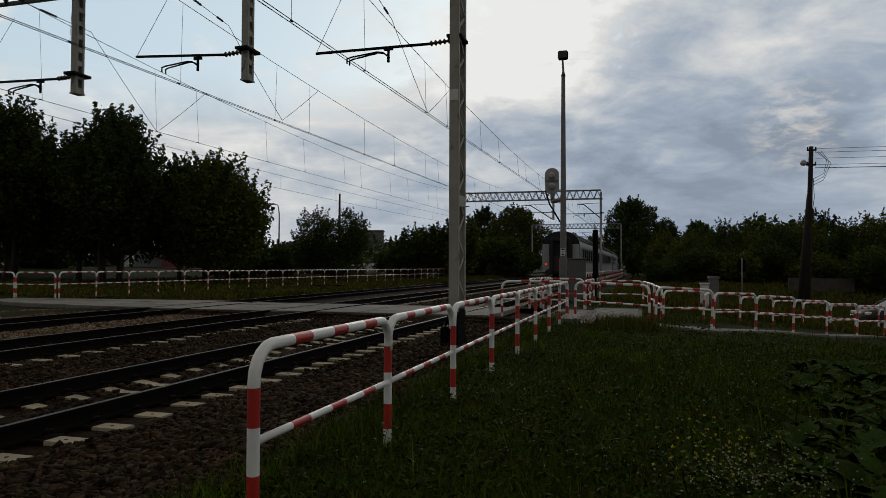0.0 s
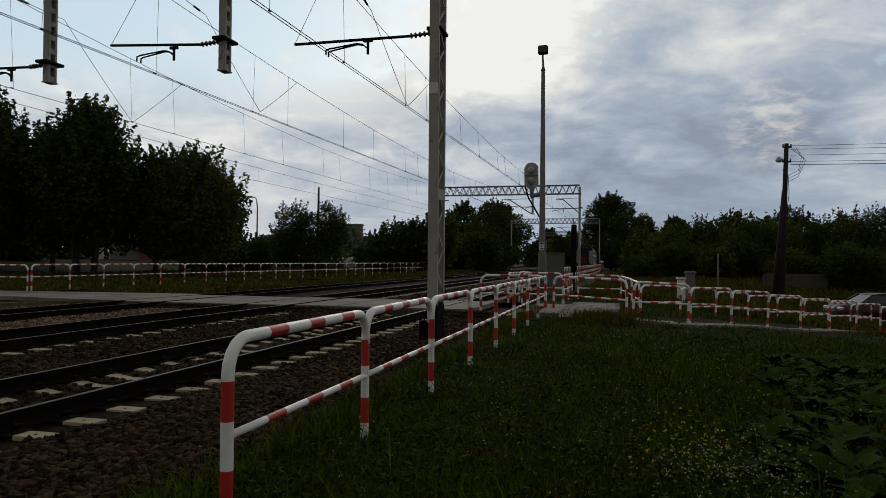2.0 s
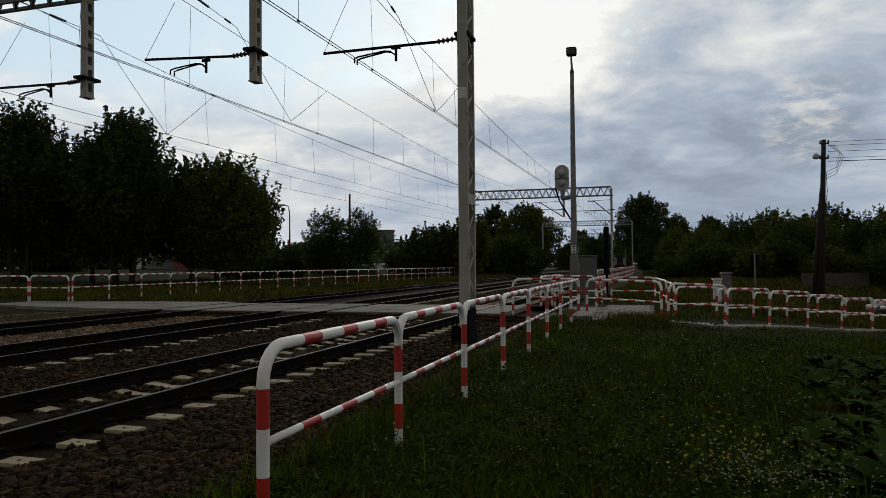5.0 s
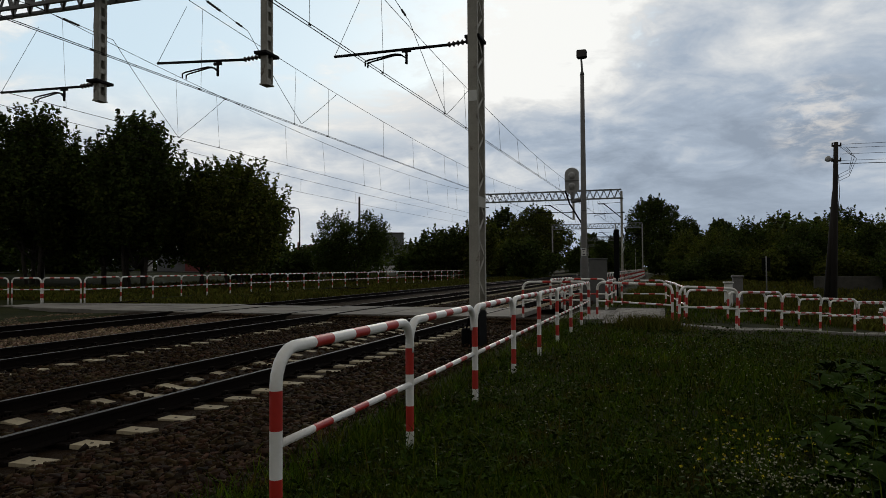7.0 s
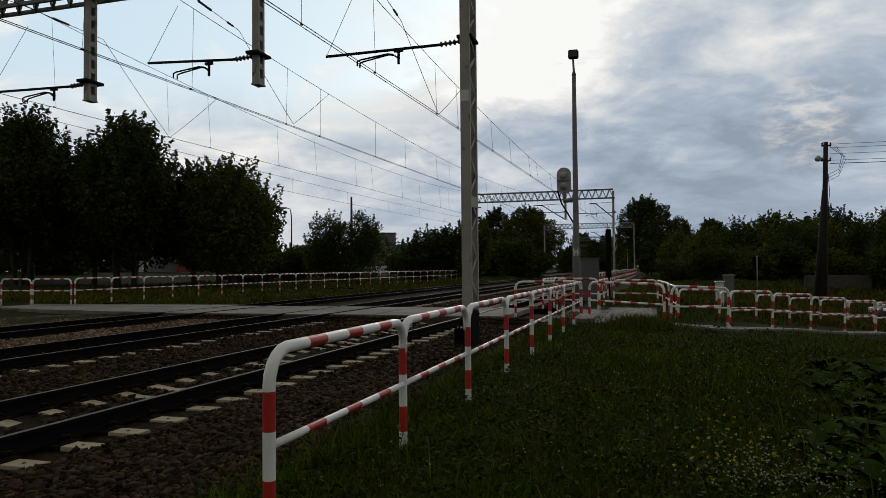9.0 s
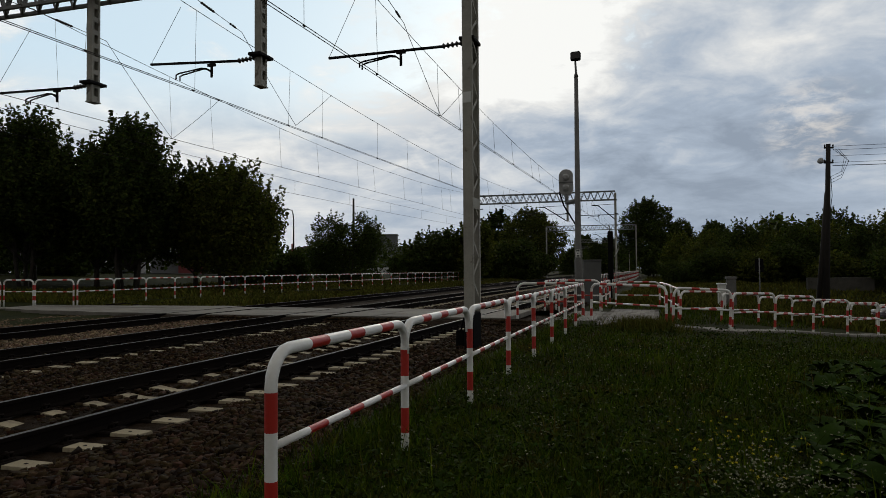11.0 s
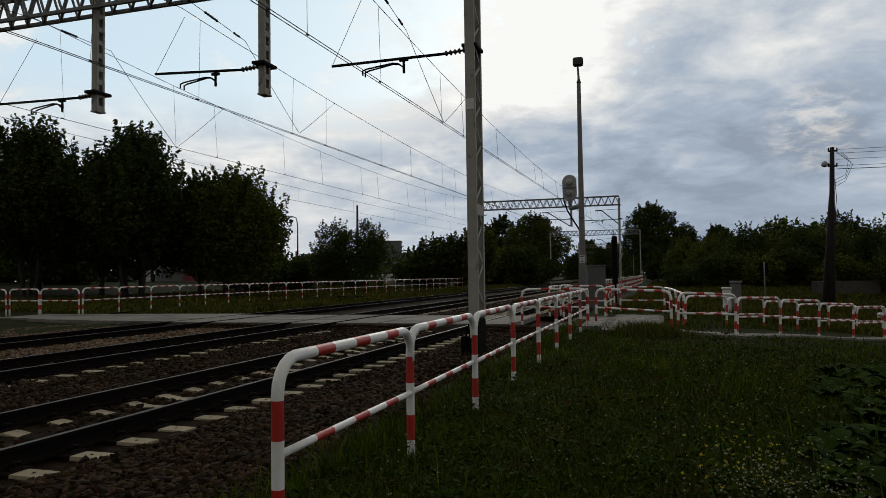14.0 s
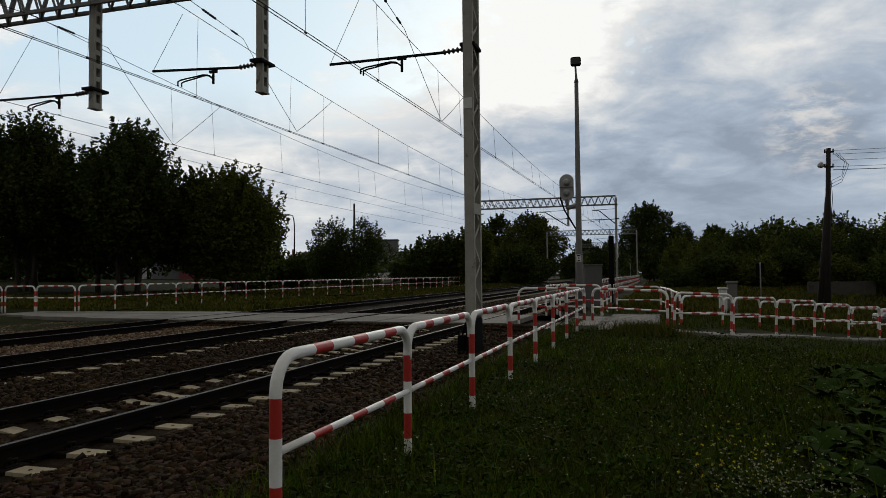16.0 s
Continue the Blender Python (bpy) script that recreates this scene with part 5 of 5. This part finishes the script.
fx, fy, fz = flowers("yellow_flowers", 75, "yellow_petal", "yellow flower heads among the grass", [(0.40, 6.3, 0.14, 4), (0.5, 5.8, 0.18, 4), (0.42, 5.2, 0.2, 3), (0.9, 5.5, 0.25, 2), (-0.6, 8.0, 0.2, 0.6), (-2.1, 12.0, 0.25, 1.0)], 0.009, 22, (0.12, 0.3))


def dock(x, y, seed, n, big):
    """A clump of broad weed leaves."""
    rng = np.random.default_rng(seed)
    t = thing("dock_plant", "broad-leaved green dock weed in the meadow", "plant", pose(x, y, floor_at(x, y)), "weeds in the meadow")
    for k in range(n):
        a = 6.28 * k / n + rng.uniform(-0.3, 0.3)
        l, w = big * rng.uniform(0.7, 1.2), big * rng.uniform(0.2, 0.3)
        bm = bmesh.new()
        rows = []
        lift = rng.uniform(0.6, 1.3)
        for i in range(6):
            u = i / 5
            ww = w * math.sin(math.pi * min(0.97, 0.12 + 0.88 * u)) ** 0.8 * (1.0 if u < 1 else 0.1)
            d, z = l * u, l * (lift * u - 0.75 * u * u)
            rows.append([bm.verts.new((d, s * ww, z + abs(s) * ww * 0.25 + 0.01 * math.sin(9 * u + s))) for s in (-1, 0, 1)])
        for p, q in zip(rows, rows[1:]):
            for s in (0, 1):
                bm.faces.new((p[s], q[s], q[s + 1], p[s + 1]))
        part("leaf", bm, M["dock"], t, m=pose(0, 0, 0.02, 0, 0, math.degrees(a)), smooth=True)


DOCKS = random.Random(77)
for k in range(44):
    y = 4.9 + 8.0 * (k / 44) ** 1.15
    x = y * DOCKS.uniform(0.185, 0.31)
    dock(x, y + DOCKS.uniform(-0.15, 0.15), 90 + k, 9, DOCKS.uniform(0.20, 0.30) + 0.015 * (y - 5))
for k, (x, y) in enumerate([(-1.6, 5.9), (-1.45, 4.6)]):
    dock(x, y, 130 + k, 7, 0.10)

# ---- train ----
M["coach"] = material("coach_grey_paint", (0.30, 0.30, 0.31), (0.25, 0.25, 0.26), 0.6, scale=1.0, grain=20, bump=0.05, stain=(0.26, 0.25, 0.24), stain_at=(0.58, 0.8))
M["coach_dark"] = material("coach_window_band", (0.07, 0.075, 0.085), (0.05, 0.055, 0.06), 0.4, bump=0)
M["rubber"] = material("black_rubber", (0.012, 0.012, 0.013), (0.008, 0.008, 0.009), 0.85, scale=8, grain=50)
M["door_red"] = material("dark_red_paint", (0.055, 0.010, 0.008), (0.04, 0.008, 0.006), 0.6, scale=3, grain=30, bump=0.05)


def glass(name, tint, rough=0.06):
    m = bpy.data.materials.new(name)
    m.use_nodes = True
    w = Nodes(m.node_tree)
    co = w.add("ShaderNodeTexCoord").outputs["Object"]
    p = w.add("ShaderNodeBsdfPrincipled", None, Base_Color=w.mix(w.noise(co, 3.0), tint, tuple(c * 0.7 for c in tint)), Roughness=rough)
    out = w.add("ShaderNodeOutputMaterial")
    w.tree.links.new(p.outputs[0], out.inputs[0])
    return m


M["glass"] = glass("dark_glass", (0.015, 0.018, 0.02))
lamp_red = bpy.data.materials.new("red_tail_light")
lamp_red.use_nodes = True
lw = Nodes(lamp_red.node_tree)
lo = lw.add("ShaderNodeOutputMaterial")
lw.tree.links.new(lw.add("ShaderNodeEmission", None, Color=(0.9, 0.05, 0.03, 1), Strength=0.7).outputs[0], lo.inputs[0])
M["tail_light"] = lamp_red


def build_coach():
    """A coach 24.5 m long, its centre at the origin on the rail's top, the tail towards -y."""
    L = 12.1
    t = thing("railway_coach", "grey passenger coach with dark windows rolling away", "railway coach", group="coaches of the train")
    prof = [(-1.30, 0.85), (-1.42, 1.0), (-1.42, 3.0), (-1.36, 3.3), (-1.15, 3.68), (-0.75, 3.95), (-0.3, 4.06), (0.3, 4.06), (0.75, 3.95), (1.15, 3.68), (1.36, 3.3), (1.42, 3.0), (1.42, 1.0), (1.30, 0.85)]
    bm = bmesh.new()
    a, b = [[bm.verts.new((x, y, z)) for x, z in prof] for y in (-L, L)]
    n = len(prof)
    bm.faces.new(a).material_index = 2
    bm.faces.new(b[::-1]).material_index = 2
    for k in range(n):
        f = bm.faces.new((a[k], b[k], b[(k + 1) % n], a[(k + 1) % n]))
        f.material_index = 1 if 3 <= k <= 9 else 0
    part("body", bm, [M["coach"], M["cabinet"], M["rubber"]], t)
    bm = bmesh.new()                                             # ribs across the roof
    for k in range(30):
        y = -L + 0.4 + k * (2 * L - 0.8) / 29
        tube(bm, [(x * 1.004, y, z + 0.012) for x, z in prof[3:11]], 0.025, 5)
    part("roof_rib", bm, M["cabinet"], t)
    bm = bmesh.new()
    for s in (-1, 1):
        box(bm, s * 1.424 - 0.004, s * 1.424 + 0.004, -L + 1.6, L - 1.6, 1.75, 2.9)
    part("window_band", bm, M["coach_dark"], t)
    for s in (-1, 1):
        for k in range(10):
            y = -L + 2.9 + k * 2.03
            bm = bmesh.new()
            box(bm, s * 1.43 - 0.006, s * 1.43 + 0.006, y - 0.6, y + 0.6, 1.9, 2.78, 0.004)
            part("window", bm, M["glass"], t)
        for y in (-L + 0.75, L - 0.75):
            bm = bmesh.new()
            box(bm, s * 1.43 - 0.008, s * 1.43 + 0.008, y - 0.42, y + 0.42, 0.95, 2.95, 0.006)
            dr = part("door", bm, M["coach"], t)
            bm = bmesh.new()
            box(bm, s * 1.441 - 0.006, s * 1.441 + 0.006, y - 0.25, y + 0.25, 1.95, 2.75, 0.003)
            part("door_glass", bm, M["glass"], dr)
    for e in (-1, 1):
        bm = bmesh.new()                                         # recessed dark end with the gangway
        box(bm, -0.82, 0.82, e * L - 0.02, e * L + 0.02, 0.95, 3.86, 0.01)
        part("end_wall", bm, M["rubber"], t)
        bm = bmesh.new()
        for s in (-1, 1):
            box(bm, s * 0.66 - 0.13, s * 0.66 + 0.13, min(e * L, e * (L + 0.35)), max(e * L, e * (L + 0.35)), 1.1, 3.5, 0.05)
        box(bm, -0.75, 0.75, min(e * L, e * (L + 0.33)), max(e * L, e * (L + 0.33)), 3.3, 3.6, 0.05)
        part("gangway", bm, M["rubber"], t)
        bm = bmesh.new()
        box(bm, -0.5, 0.5, e * (L + 0.03) - 0.015, e * (L + 0.03) + 0.015, 1.1, 2.2, 0.006)
        part("end_door", bm, M["door_red"], t, "dark red end door")
        for s in (-1, 1):
            bm = bmesh.new()
            box(bm, s * 1.12 - 0.26, s * 1.12 + 0.26, e * (L + 0.02) - 0.03, e * (L + 0.02) + 0.03, 1.0, 3.1, 0.02)
            part("corner_panel", bm, M["coach"], t)
            bm = bmesh.new()
            tube(bm, [(s * 0.875, e * L, 0.98), (s * 0.875, e * (L + 0.55), 0.98), (s * 0.875, e * (L + 0.56), 0.98), (s * 0.875, e * (L + 0.6), 0.98)], [0.1, 0.09, 0.24, 0.22], 14)
            part("buffer", bm, M["rubber"], t)
            bm = bmesh.new()
            tube(bm, [(s * 1.1, e * (L + 0.04), 1.6), (s * 1.1, e * (L + 0.10), 1.6)], 0.085, 12)
            part("tail_lamp", bm, M["tail_light"] if e < 0 and s < 0 else M["glass"], t, "small red tail lamp" if e < 0 else "")
        bm = bmesh.new()
        yc = e * (L - 3.3)
        for s in (-1, 1):
            box(bm, s * 1.0 - 0.09, s * 1.0 + 0.09, yc - 1.7, yc + 1.7, 0.45, 0.72, 0.03)
        box(bm, -0.9, 0.9, yc - 0.3, yc + 0.3, 0.45, 0.85, 0.03)
        bogie = part("bogie", bm, M["rubber"], t)
        for y in (-1.25, 1.25):
            bm = bmesh.new()
            for s in (-1, 1):
                tube(bm, [(s * 0.70, yc + y, 0.46), (s * 0.83, yc + y, 0.46)], 0.46, 20)
            tube(bm, [(-0.8, yc + y, 0.46), (0.8, yc + y, 0.46)], 0.08, 8)
            part("wheelset", bm, M["clip"], bogie)
    bm = bmesh.new()
    for y in (-4, 0.5, 4.2):
        box(bm, -1.2, 1.2, y - 1.2, y + 1.2, 0.4, 0.9, 0.04)
    part("underframe_box", bm, M["rubber"], t)
    return t


COACHES = [build_coach()]
for _ in range(3):
    COACHES.append(copy_thing(COACHES[0], pose(TRACKS[0], 60, RAIL_Z)))


def train_rows(k):
    rows = []
    for t in [0.5 * i for i in range(33)]:
        y = 53.0 + 12.7 + 25.6 * k + 26.8 * t + (1.1 * t * t if t < 3 else 6.6 * t - 9.9)
        turn = math.degrees(math.atan2(-float(bend(y + 1) - bend(y - 1)), 2.0))
        rows.append((t, pose(TRACKS[0] + float(bend(y)), y, RAIL_Z, 0, 0, turn)))
    return rows


# ---- parked cars and the road ----
M["asphalt"] = material("worn_asphalt", (0.040, 0.039, 0.037), (0.03, 0.029, 0.028), 0.95, scale=1.5, grain=60, bump=0.4, depth=0.006, stain=(0.09, 0.088, 0.083))
M["car_dark"] = material("dark_red_car_paint", (0.030, 0.010, 0.011), (0.024, 0.008, 0.009), 0.4, scale=2, grain=30, bump=0, spec=0.25)
M["car_grey"] = material("grey_green_car_paint", (0.12, 0.14, 0.13), (0.10, 0.115, 0.11), 0.3, scale=2, grain=30, bump=0, spec=0.6)


def build_road(name, pts, w, label):
    bm = bmesh.new()
    rows = []
    for i, (x, y) in enumerate(pts):
        a, b = pts[max(i - 1, 0)], pts[min(i + 1, len(pts) - 1)]
        d = Vector((b[0] - a[0], b[1] - a[1], 0)).normalized()
        nrm = Vector((-d.y, d.x, 0)) * w / 2
        z = max(floor_at(x + nrm.x * s, y + nrm.y * s) for s in (-1, -0.5, 0, 0.5, 1)) + 0.05
        rows.append([bm.verts.new((x + nrm.x, y + nrm.y, z)), bm.verts.new((x - nrm.x, y - nrm.y, z))])
        rows[-1] += [bm.verts.new((v.co.x, v.co.y, z - 0.4)) for v in rows[-1][:2]]
    for p, q in zip(rows, rows[1:]):
        bm.faces.new((p[0], p[1], q[1], q[0]))
        bm.faces.new((p[2], p[0], q[0], q[2]))
        bm.faces.new((p[1], p[3], q[3], q[1]))
    bm.normal_update()
    tagged(mesh_object(name, bm, M["asphalt"]), label, "road", kind="structure")


build_road("road", [(9.5 + 3 * k, 39.4 + 0.9 * k) for k in range(20)], 5.0, "grey asphalt road beside the falling meadow")
build_road("far_road", [(-95 + 3.0 * k, 66 + 0.75 * k) for k in range(18)], 3.2, "grey asphalt road beyond the dark trees")


def car(x, y, z, turn, paint, label):
    """A hatchback along +x (front at +x), its wheels on z = 0."""
    t = thing("car", label, "car", pose(x, y, z, 0, 0, turn), "parked cars")
    side = [(2.05, 0.35), (2.12, 0.62), (1.95, 0.80), (1.15, 0.95), (-1.75, 1.0), (-2.08, 0.92), (-2.12, 0.55), (-2.02, 0.32), (-1.75, 0.22), (1.75, 0.22)]
    bm = bmesh.new()

    def loft(outline, w0, w1, zmid, bm):
        ls, rs = [], []
        for px, pz in outline:
            w = w1 if pz > zmid else w0
            ls.append(bm.verts.new((px, w, pz)))
            rs.append(bm.verts.new((px, -w, pz)))
        bm.faces.new(ls)
        bm.faces.new(rs[::-1])
        for k in range(len(ls)):
            j = (k + 1) % len(ls)
            bm.faces.new((ls[j], ls[k], rs[k], rs[j]))
        bmesh.ops.recalc_face_normals(bm, faces=bm.faces)

    loft(side, 0.84, 0.80, 0.7, bm)
    bmesh.ops.bevel(bm, geom=[e for e in bm.edges if e.calc_length() < 0.9 or abs(e.verts[0].co.y - e.verts[1].co.y) > 1], offset=0.05, segments=2, affect="EDGES")
    part("body", bm, paint, t, smooth=True)
    bm = bmesh.new()
    loft([(1.12, 0.94), (0.35, 1.40), (-0.2, 1.46), (-1.25, 1.43), (-1.85, 0.98)], 0.76, 0.60, 1.2, bm)
    part("window_glass", bm, M["glass"], t, "dark reflecting car windows")
    bm = bmesh.new()
    loft([(0.36, 1.41), (-0.2, 1.475), (-1.27, 1.445), (-1.30, 1.40), (0.30, 1.36)], 0.63, 0.62, 1.38, bm)
    part("roof", bm, paint, t)
    for s in (-1, 1):
        for a, b in (((1.12, 0.77, 0.95), (0.36, 0.62, 1.42)), ((-0.35, 0.775, 0.99), (-0.4, 0.625, 1.45)), ((-1.85, 0.77, 0.98), (-1.27, 0.62, 1.43))):
            part("pillar", beam(bmesh.new(), (a[0], s * a[1], a[2]), (b[0], s * b[1], b[2]), 0.06, 0.04), paint, t)
        for px in (1.28, -1.30):
            bm = bmesh.new()
            tube(bm, [(px, s * 0.66, 0.30), (px, s * 0.70, 0.30), (px, s * 0.85, 0.30), (px, s * 0.87, 0.30)], [0.26, 0.31, 0.31, 0.27], 20)
            wh = part("tyre", bm, M["rubber"], t)
            bm = bmesh.new()
            tube(bm, [(px, s * 0.86, 0.30), (px, s * 0.88, 0.30)], [0.21, 0.16], 14)
            part("rim", bm, M["steel"], wh)
        bm = bmesh.new()
        box(bm, 1.86, 2.1, s * 0.62 - 0.17, s * 0.62 + 0.17, 0.64, 0.80, 0.04)
        part("headlight", bm, M["plastic"], t)
        bm = bmesh.new()
        box(bm, 0.75, 0.92, s * 0.86 - 0.08, s * 0.86 + 0.08, 0.96, 1.08, 0.02)
        part("wing_mirror", bm, paint, t)
    bm = bmesh.new()
    box(bm, 2.06, 2.15, -0.6, 0.6, 0.34, 0.5, 0.02)
    part("bumper", bm, M["rubber"], t)
    return t


car(12.2, 40.3, floor_at(12.2, 40.3) + 0.06, 195, M["car_dark"], "dark parked car with a pale reflecting windscreen")
car(-66.0, 72.6, floor_at(-66.0, 72.6) + 0.09, 194, M["car_grey"], "grey-green parked car beyond the trees")

# ---- buildings and street things in the distance ----
M["render_grey"] = material("grey_plaster", (0.15, 0.155, 0.16), (0.12, 0.125, 0.13), 0.9, scale=0.8, grain=12, bump=0.2, stain=(0.14, 0.14, 0.14))
M["render_white"] = material("white_plaster", (0.55, 0.55, 0.55), (0.45, 0.45, 0.45), 0.9, scale=0.8, grain=12, bump=0.2, stain=(0.22, 0.22, 0.22), stain_at=(0.5, 0.6))
M["roof_red"] = material("red_roof_tiles", (0.20, 0.075, 0.06), (0.15, 0.055, 0.045), 0.85, scale=1, grain=20, bump=0.4)
M["teal"] = material("teal_sheet_fence", (0.03, 0.075, 0.075), (0.022, 0.055, 0.055), 0.6, scale=1, grain=20, bump=0.1)
M["red_sheet"] = material("faded_red_sheet", (0.18, 0.03, 0.03), (0.13, 0.025, 0.025), 0.6, scale=1, grain=20, bump=0.1)


def house(x, y, turn):
    z = floor_at(x, y)
    t = thing("house", "grey gabled house with a red roof behind trees", "house", pose(x, y, z, 0, 0, turn))
    bm = bmesh.new()
    w, d, h, g = 4.4, 8.0, 2.5, 4.9
    a = [bm.verts.new(p) for p in ((-w, 0, 0), (w, 0, 0), (w, 0, h), (0, 0, g), (-w, 0, h))]
    b = [bm.verts.new((v.co.x, d, v.co.z)) for v in a]
    bm.faces.new(a)
    bm.faces.new(b[::-1])
    for k in range(5):
        bm.faces.new((a[k], b[k], b[(k + 1) % 5], a[(k + 1) % 5]))
    bmesh.ops.recalc_face_normals(bm, faces=bm.faces)
    part("wall", bm, M["render_grey"], t)
    bm = bmesh.new()
    for s in (-1, 1):
        v = [bm.verts.new(p) for p in ((s * (w + 0.5), -0.4, h - 0.25), (0, -0.4, g + 0.05), (0, d + 0.4, g + 0.05), (s * (w + 0.5), d + 0.4, h - 0.25))]
        u = [bm.verts.new((p.co.x, p.co.y, p.co.z + 0.18)) for p in v]
        bm.faces.new(v)
        bm.faces.new(u)
        for k in range(4):
            bm.faces.new((v[k], v[(k + 1) % 4], u[(k + 1) % 4], u[k]))
    bmesh.ops.recalc_face_normals(bm, faces=bm.faces)
    part("roof", bm, M["roof_red"], t)
    for x0 in (0.2, 1.2):
        bm = bmesh.new()
        box(bm, x0 - 0.4, x0 + 0.4, -0.05, 0.05, 1.7, 3.3, 0.02)
        wi = part("window", bm, M["render_white"], t)
        bm = bmesh.new()
        box(bm, x0 - 0.3, x0 + 0.3, -0.07, -0.04, 1.8, 3.2)
        part("pane", bm, M["glass"], wi)
    bm = bmesh.new()
    box(bm, -2.6, -2.0, 3, 3.6, 3.0, 5.6, 0.03)
    part("chimney", bm, M["roof_red"], t)


house(-67.5, 126.0, 30)


def block(x, y, z, w, d, h, turn, label, floors):
    t = thing("apartment_block", label, "building", pose(x, y, z, 0, 0, turn))
    bm = bmesh.new()
    box(bm, -w / 2, w / 2, 0, d, 0, h, 0.1)
    part("wall", bm, M["render_grey"], t)
    bm = bmesh.new()
    box(bm, -w / 2 - 0.3, w / 2 + 0.3, -0.3, d + 0.3, h, h + 0.5, 0.1)
    part("roof", bm, M["kerb"], t)
    for f in range(floors):
        for k in range(int(w / 4)):
            bm = bmesh.new()
            x0 = -w / 2 + 2 + 4 * k
            box(bm, x0 - 0.8, x0 + 0.8, -0.06, 0.06, 1.2 + 3 * f, 2.7 + 3 * f)
            part("window", bm, M["glass"], t)


block(-112, 281, 0.9, 9, 9, 15.3, 18, "tall grey block far behind the bushes", 4)
block(-98, 290, 0.9, 44, 12, 10.2, 18, "long low grey building far behind the bushes", 3)


def wall_with_scribbles(x, y, turn, w, h, mat, label, marks, seed):
    rng = random.Random(seed)
    t = thing("wall_panel", label, "wall", pose(x, y, floor_at(x, y), 0, 0, turn))
    bm = bmesh.new()
    box(bm, -w / 2, w / 2, 0, 0.25, -0.3, h, 0.02)
    part("panel", bm, mat, t)
    for _ in range(marks):                                       # unreadable painted strokes
        bm = bmesh.new()
        x0 = rng.uniform(-w / 2 + 0.4, w / 2 - 0.9)
        z0 = rng.uniform(0.4, h - 0.8)
        box(bm, x0, x0 + rng.uniform(0.15, 0.5), -0.02, 0.0, z0, z0 + rng.uniform(0.15, 0.5), 0.004)
        part("painted_mark", bm, M["cabinet"], t)
    return t


wall_with_scribbles(-54.2, 118.0, 25, 3.2, 1.6, M["render_white"], "white wall panel covered in faded painted strokes", 9, 1)
wall_with_scribbles(-48.5, 120.0, 22, 3.6, 1.2, M["render_white"], "pale low wall behind the bushes", 3, 2)
wall_with_scribbles(-38.5, 118.0, 18, 6.0, 1.6, M["teal"], "teal sheet metal fence behind the bushes", 0, 3)
wall_with_scribbles(-30.5, 117.0, 15, 7.0, 1.8, M["teal"], "teal sheet metal fence behind the bushes", 0, 4)
wall_with_scribbles(-64.0, 75.5, 35, 1.3, 2.3, M["render_white"], "white shed wall seen between the trunks", 4, 5)
wall_with_scribbles(-60.5, 76.5, 35, 4.2, 2.3, M["render_grey"], "grey shed wall seen between the trunks", 6, 6)
wall_with_scribbles(-57.6, 77.2, 35, 3.0, 2.6, M["red_sheet"], "faded red container side seen between the trunks", 4, 7)


def street_lamp(x, y, h, reach):
    t = thing("street_lamp", "slim dark street lamp with a curved arm", "street lamp", pose(x, y, floor_at(x, y)))
    bm = bmesh.new()
    tube(bm, [(0, 0, -0.2), (0, 0, h * 0.85), (-0.1, 0, h * 0.94), (-0.35 * reach, -0.05, h * 0.99), (-reach, -0.1, h)], [0.12, 0.08, 0.07, 0.06, 0.05], 8)
    part("pole", bm, M["black"], t)
    bm = bmesh.new()
    tube(bm, [(-reach + 0.1, -0.1, h), (-reach - 0.2, -0.1, h + 0.05), (-reach - 0.7, -0.1, h + 0.03), (-reach - 0.85, -0.1, h)], [0.05, 0.13, 0.12, 0.04], 8)
    part("lamp_head", bm, M["steel"], t)


wall_with_scribbles(12.2, 57.0, 12, 4.6, 0.72 - floor_at(12.2, 57.0), M["kerb"], "low pale concrete wall at the meadow's edge", 0, 8)
street_lamp(-47.0, 84.6, 9.0, 0.6)
street_lamp(-50.3, 99.3, 7.7, 1.1)


def warning_sign():
    x, y = -66.5, 60.0
    t = thing("road_sign", "small triangular road sign under the trees", "road sign", pose(x, y, floor_at(x, y), 0, 0, 45))
    bm = bmesh.new()
    tube(bm, [(0, 0, -0.2), (0, 0, 3.0)], 0.04, 8)
    part("post", bm, M["steel"], t)
    for r, mat, o, n in ((0.55, "door_red", 0.0, "rim"), (0.40, "plastic", -0.02, "face")):
        bm = bmesh.new()
        v = [bm.verts.new((r * math.sin(a), -0.06 + o, 2.7 + r * math.cos(a))) for a in (0, 2.094, 4.189)]
        u = [bm.verts.new((p.co.x, p.co.y + 0.015, p.co.z)) for p in v]
        bm.faces.new(v)
        bm.faces.new(u[::-1])
        for k in range(3):
            bm.faces.new((v[k], u[k], u[(k + 1) % 3], v[(k + 1) % 3]))
        part(n, bm, M[mat], t)


warning_sign()


def motions():
    for k, coach in enumerate(COACHES):
        walk(coach, train_rows(k))


motions()
